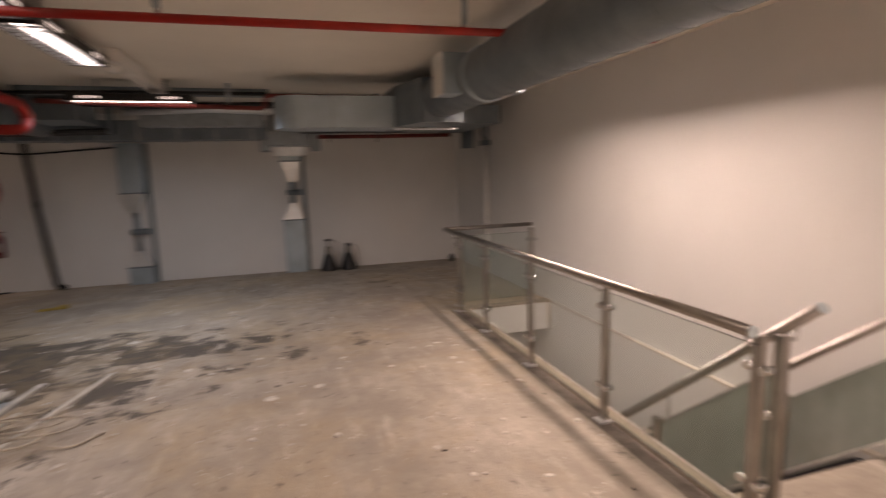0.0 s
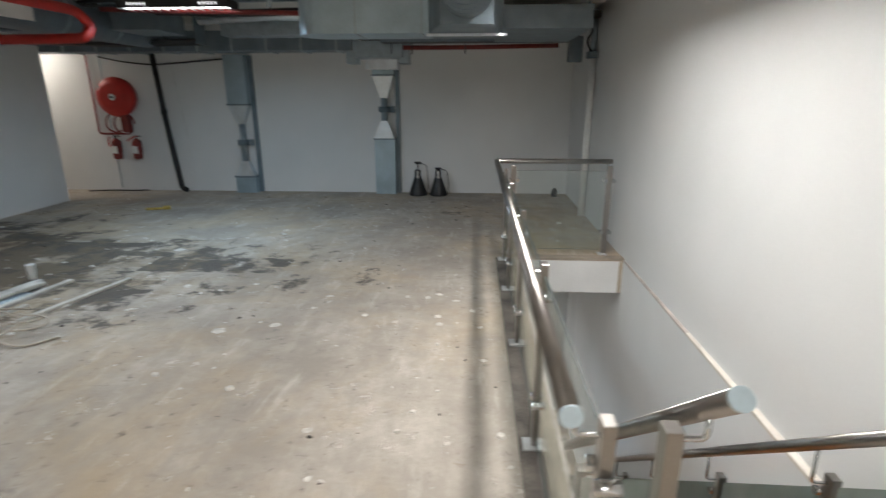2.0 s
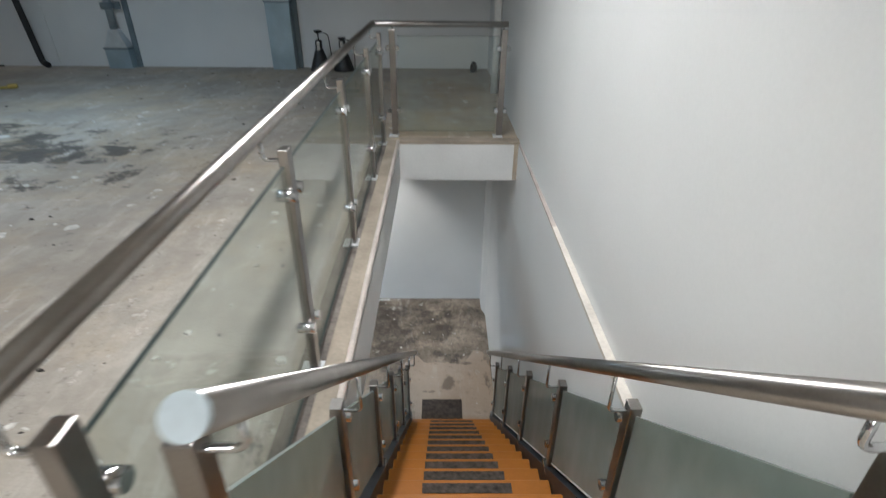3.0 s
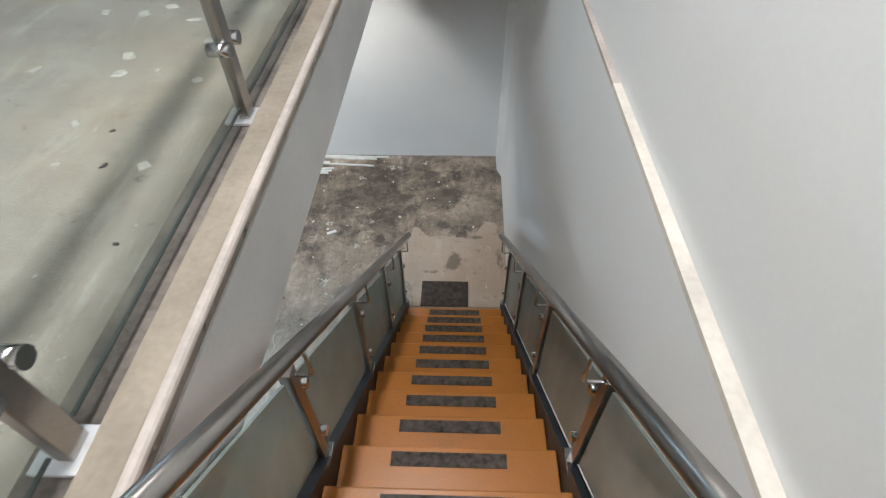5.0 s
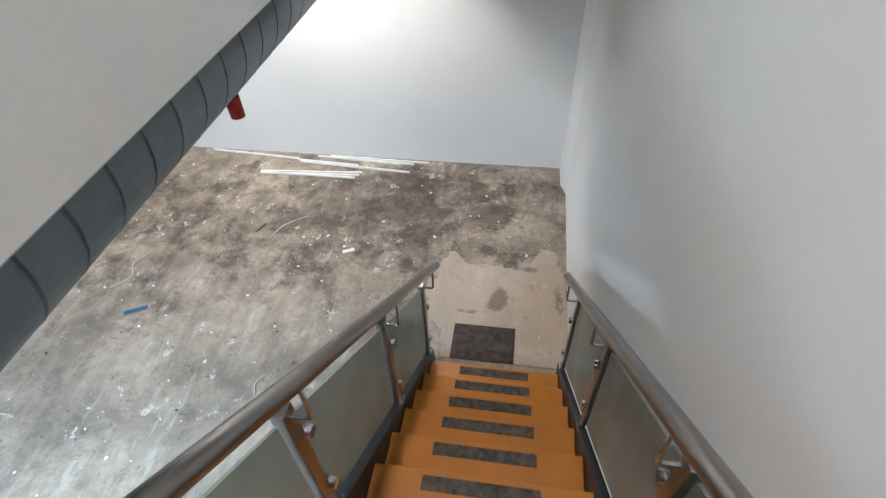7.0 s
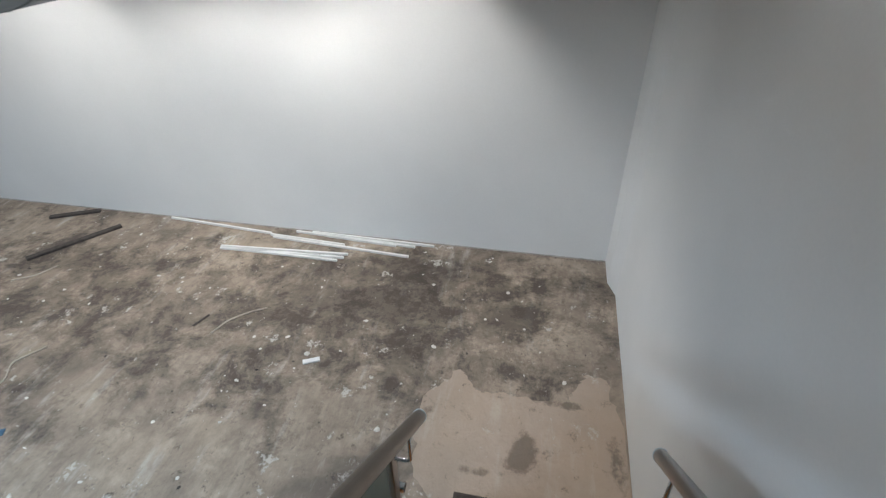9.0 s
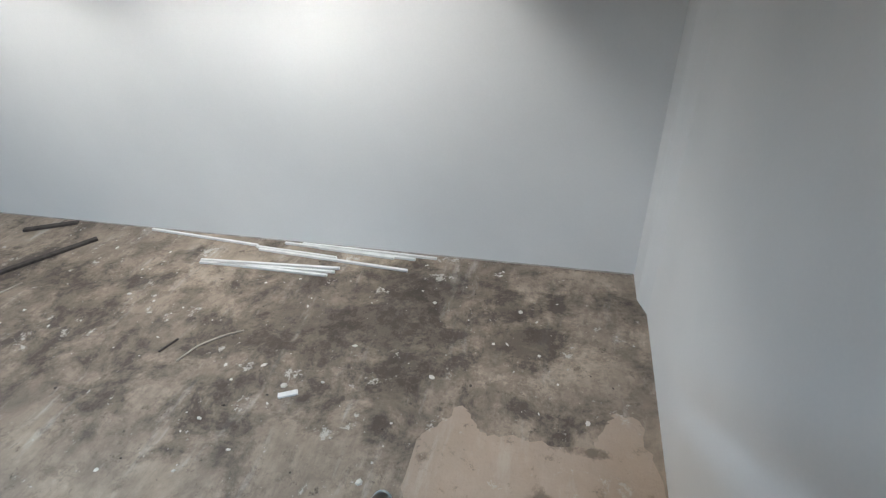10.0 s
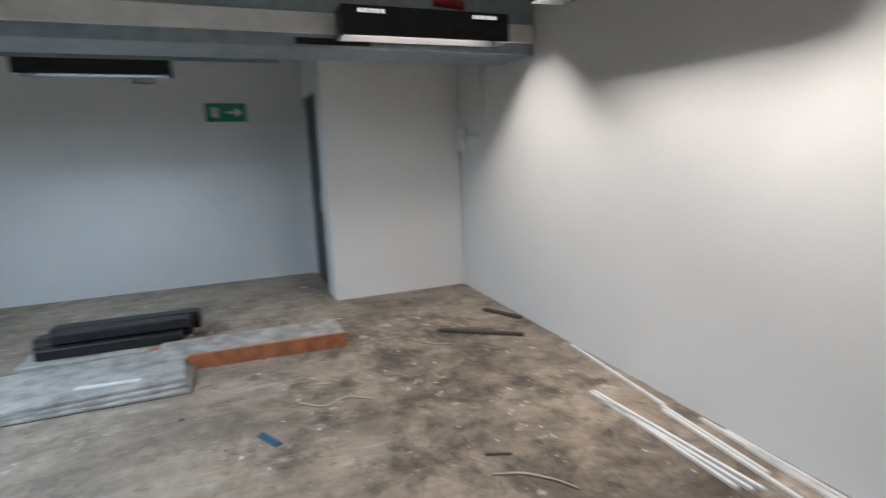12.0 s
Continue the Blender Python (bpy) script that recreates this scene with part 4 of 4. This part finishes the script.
off_stair = lambda x, y: not (1.98 < x and 1.5 < y < 5.9)
debris("plaster_crumbs", 520, -4.4, 3.2, 0.6, 9.0, 0.0, 0.004, 0.042, CHIP, "pale plaster crumbs scattered over the slab", off_stair)
debris("dark_crumbs", 240, -4.4, 2.0, 1.0, 9.0, 0.0, 0.003, 0.024, DIRT, "dark dirt crumbs scattered over the slab", off_stair)
debris("plaster_flakes", 26, -1.6, 1.9, 1.6, 6.0, 0.0, 0.025, 0.085, CHIP, "thin pale flakes of plaster lying on the slab", off_stair)

# ---- lower floor ----
low_clear = lambda x, y: not (2.1 < x and y < 5.6)
debris("plaster_crumbs", 700, -4.4, 3.2, 2.5, 8.1, LOW, 0.004, 0.026, CHIP, "pale plaster crumbs scattered over the lower slab", low_clear)
debris("dark_crumbs", 260, -4.4, 3.2, 2.5, 8.1, LOW, 0.003, 0.02, DIRT, "dark dirt crumbs scattered over the lower slab", low_clear)
screed = [(2.12, 6.02), (2.06, 6.30), (2.06, 6.51), (2.16, 6.64), (2.25, 6.76), (2.32, 6.68), (2.40, 6.61), (2.56, 6.62), (2.72, 6.60), (2.95, 6.63), (3.0, 6.78), (3.06, 6.87), (3.17, 6.84), (3.215, 6.62), (3.255, 6.50), (3.255, 5.60), (2.28, 5.60), (2.27, 5.84)]
ragged = []
for (ax, ay), (bx, by) in zip(screed, screed[1:] + screed[:1]):
    for i in range(6):
        f = i / 6
        wob = 0.02 if i and ax != bx and ax < 3.2 else 0.0
        ragged.append((min(3.255, ax + (bx - ax) * f + rng.uniform(-wob, wob)), ay + (by - ay) * f + rng.uniform(-wob, wob)))
structure("trim_screed", prism(ragged, "z", LOW + 0.001, LOW + 0.005), SCREED, "pale ragged patch of screed at the stair foot", "screed")
solo("door_mat", box(2.36, 2.85, 5.60, 5.93, LOW + 0.0055, LOW + 0.014, 0.003), MAT, (2.6, 5.77, LOW), "dark brown rubber mat at the stair foot", "mat")
structure("wall_nib", prism([(3.228, 8.148), (3.228, 7.86), (3.30, 7.66), (3.34, 7.66), (3.34, 8.148)], "z", LOW, -0.352), WALL, "white plaster nib in the wall corner", "nib")
structure("trim_skirting_line", box(-3.04, 3.22, 8.138, 8.1495, LOW + 0.0005, LOW + 0.006), PALE_BOARD, "ragged pale edge left by a removed skirting", "edge")

for x0, y0, x1, y1 in ((-0.80, 8.11, 0.28, 8.03), (-0.07, 7.76, 1.08, 7.84), (-0.06, 7.73, 1.06, 7.79), (0.1, 7.74, 1.02, 7.74),
                       (0.32, 7.98, 1.60, 7.90), (0.28, 8.01, 1.0, 7.97), (0.49, 8.10, 1.62, 8.05), (0.64, 8.115, 1.78, 8.09), (0.8, 8.08, 1.45, 8.04)):
    strip(x0, y0, x1, y1, LOW + 0.011, 0.022, 0.02, WHITE, "white_strip", "slim white plastic strip lying along the wall", "white strips by the wall")
for x0, y0, x1, y1, w in ((-1.98, 7.90, -1.58, 8.10, 0.05), (-1.62, 7.27, -1.18, 7.89, 0.05)):
    strip(x0, y0, x1, y1, LOW + 0.013, w, 0.024, DIRT, "dark_strip", "short dark strip lying on the dirty floor", "dark strips")
strip(1.21, 6.62, 1.31, 6.67, LOW + 0.008, 0.035, 0.014, WHITE, "white_offcut", "short white plastic offcut on the floor", "floor scraps")
strip(0.28, 6.80, 0.33, 6.93, LOW + 0.006, 0.012, 0.01, DIRT, "dark_offcut", "thin dark splinter on the floor", "floor scraps")
bl = thing("blue_offcut", (-0.38, 5.74, LOW), "blue-grey plastic profile offcut on the floor", "offcut")
part("web", box(-0.47, -0.28, 5.715, 5.765, LOW + 0.001, LOW + 0.008, 0.002, turn=28), BLUE, bl)
part("rib", box(-0.47, -0.28, 5.735, 5.745, LOW + 0.008, LOW + 0.018, 0.002, turn=28), BLUE, bl)
for pts in ([(0.45, 6.75), (0.5, 6.9), (0.62, 7.02), (0.72, 7.08)], [(-0.75, 5.95), (-0.62, 6.1), (-0.72, 6.25), (-0.6, 6.42)], [(-1.0, 6.05), (-0.95, 6.2)], [(-1.5, 7.0), (-1.35, 7.1), (-1.28, 7.25)], [(0.9, 4.9), (1.0, 5.05), (0.93, 5.2), (1.02, 5.3)]):
    bar_line("wire_scrap", [(x, y, LOW + 0.007) for x, y in pts], 0.006, CABLE, "short pale wire scrap on the floor", "wire", 0.05, 6, "wire scraps")

# boards stacked on the lower floor
strip(-1.70, 5.23, -1.66, 6.44, LOW + 0.06, 0.03, 0.12, ORANGE_BOARD, "orange_board", "orange-brown board edge lying along a panel", "boards")
strip(-1.93, 5.0, -1.90, 6.44, LOW + 0.095, 0.44, 0.02, PALE_BOARD, "pink_board", "dusty pinkish panel on the orange board", "boards")
strip(-2.1, 4.9, -2.08, 6.40, LOW + 0.042, 0.08, 0.08, ORANGE_BOARD, "orange_board", "orange-brown bearer under the dusty panel", "boards")
for i in range(3):
    strip(-1.62 + 0.03 * i, 3.4, -1.60 - 0.05 * i, 5.27 - 0.03 * i, LOW + 0.018 + 0.028 * i, 0.72, 0.024, PALE_BOARD, "laminate_board", "pale scuffed laminate panel in a low stack", "pale panels")
for i, (dx, z) in enumerate(((0, 0.05), (0.17, 0.05), (0.34, 0.05), (0.08, 0.15), (0.26, 0.15))):
    strip(-2.62 + dx, 4.0 + 0.05 * i, -2.60 + dx, 5.28 - 0.06 * (i % 3), LOW + 0.075 + z * 0.9, 0.15, 0.085, BLACK, "black_profile", "black metal profile in a bundle on the boards", "black profiles")
strip(-2.42, 4.0, -2.42, 5.2, LOW + 0.038, 0.6, 0.075, PALE_BOARD, "board_block", "pale block of panels under the black profiles", "boards")
strip(-1.45, 4.55, -1.42, 4.95, LOW + 0.094, 0.03, 0.016, WHITE, "white_offcut", "short white plastic offcut on a panel", "floor scraps")

# lower walls
sg = thing("exit_sign", (-4.6, 5.78, -1.25), "small green exit sign with pale symbols on the wall", "sign")
part("plate", box(-4.599, -4.58, 5.45, 5.92, -1.36, -1.14, 0.004), GREEN, sg)
part("symbol", box(-4.5795, -4.577, 5.52, 5.60, -1.31, -1.19), WHITE, sg)
part("arrow", prism([(5.68, -1.265), (5.68, -1.235), (5.79, -1.235), (5.79, -1.19), (5.87, -1.25), (5.79, -1.31), (5.79, -1.265)], "x", -4.5795, -4.577), WHITE, sg)
d2 = thing("door_2", (-3.9, 6.63, LOW), "tall dark glazed door in a white frame", "door", kind="structure")
part("frame", box(-3.42, -3.302, 6.60, 6.72, LOW, -0.80, 0.004), WHITE, d2)
part("frame", box(-4.596, -4.49, 6.60, 6.72, LOW, -0.80, 0.004), WHITE, d2)
part("head", box(-4.489, -3.421, 6.60, 6.72, -1.10, -0.80, 0.004), WHITE, d2)
lf = part("leaf", box(-4.486, -3.424, 6.64, 6.68, LOW + 0.006, -1.104), STEEL_DARK, d2)
part("door_handle", box(-3.55, -3.50, 6.60, 6.639, -2.45, -2.2, 0.006), CHROME, lf)
part("notice", box(-3.56, -3.46, 6.632, 6.639, -1.75, -1.62), WHITE, lf)
structure("wall_over_door", box(-4.597, -3.302, 6.62, 6.74, -0.798, -0.352), WALL, "white painted wall over the door", "wall")
cd = thing("conduit_drop", (-2.62, 8.14, -1.68), "white conduit drop with a switch box in the corner", "conduit")
part("pipe", tube(filleted([(-2.45, 8.13, -0.36), (-2.45, 8.13, -1.66), (-2.85, 8.13, -1.66)], 0.05), 0.02, 10), WHITE, cd, "", True)
part("switch_box", box(-3.0, -2.85, 8.09, 8.148, -1.82, -1.56, 0.01), WHITE, cd)

# lower ceiling services
ceiling_lamp(0.45, 7.52, -0.85, 1.4, "x", "lower ceiling lamps", 0.125)
ceiling_lamp(-1.27, 7.12, -0.88, 1.26, "y", "lower ceiling lamps", 0.125)
ceiling_lamp(1.6, 7.25, -0.80, 0.96, "y", "lower ceiling lamps", 0.125)
ceiling_lamp(-3.4, 4.6, -0.88, 1.25, "y", "lower ceiling lamps", 0.125)
# added housing round the unseen bluish fill, not a known fixture
ceiling_lamp(0.15, 3.0, -0.865, 1.4, "x", "lower ceiling lamps")
ld = thing("insulated_duct", (1.62, 4.4, -0.6), "dark grey wrapped round duct beside the stair opening", "duct")
part("barrel", tube([(1.46, -4.1, -0.735), (1.46, 2.0, -0.735), (1.46, 6.3, -0.735)], 0.272, 32), GALV_DARK, ld, "", True)
for i in range(24):
    y = 2.4 + 0.16 * i
    part("band", tube([(1.46, y - 0.004, -0.735), (1.46, y + 0.004, -0.735)], 0.2735, 32), GALV_BAND, ld, "", True)
bar_line("red_pipe", [(1.60, 5.14, -0.96), (1.60, 5.14, -1.05)], 0.03, RED, "short red sprinkler head below the duct", "pipe")
ad = thing("lower_duct", (-1.75, 6.0, -0.8), "long grey rectangular duct under the lower ceiling", "duct")
part("run", box(-2.0, -1.45, -4.1, 8.14, -1.03, -0.50, 0.006), GALV, ad)
part("white_flange", box(-1.448, -1.41, -4.1, 8.14, -0.94, -0.80, 0.004), WHITE, ad)
part("slot_grille", box(-1.449, -1.444, 6.2, 6.75, -1.01, -0.965), BLACK, ad)
bar_line("grey_pipe", [(-2.75, -4.1, -0.88), (-2.75, 6.2, -0.88)], 0.06, GALV_DARK, "grey round pipe under the lower ceiling", "pipe")
bar_line("red_pipe", [(-1.3, 7.2, -0.70), (-1.3, 7.45, -0.72)], 0.035, RED, "short red pipe coupling beside the duct", "pipe")
solo("ceiling_speaker", tube([(-4.0, 4.9, -0.92), (-4.0, 4.9, -0.98)], [0.10, 0.12], 20), GALV, (-4.0, 4.9, -0.95), "small grey round unit on a stem", "speaker", smooth=True)
solo("unit_stem", tube([(-4.0, 4.9, -0.92), (-4.0, 4.9, -0.352)], 0.012, 8), GALV_DARK, (-4.0, 4.9, -0.6), "thin grey ceiling stem", "stem")
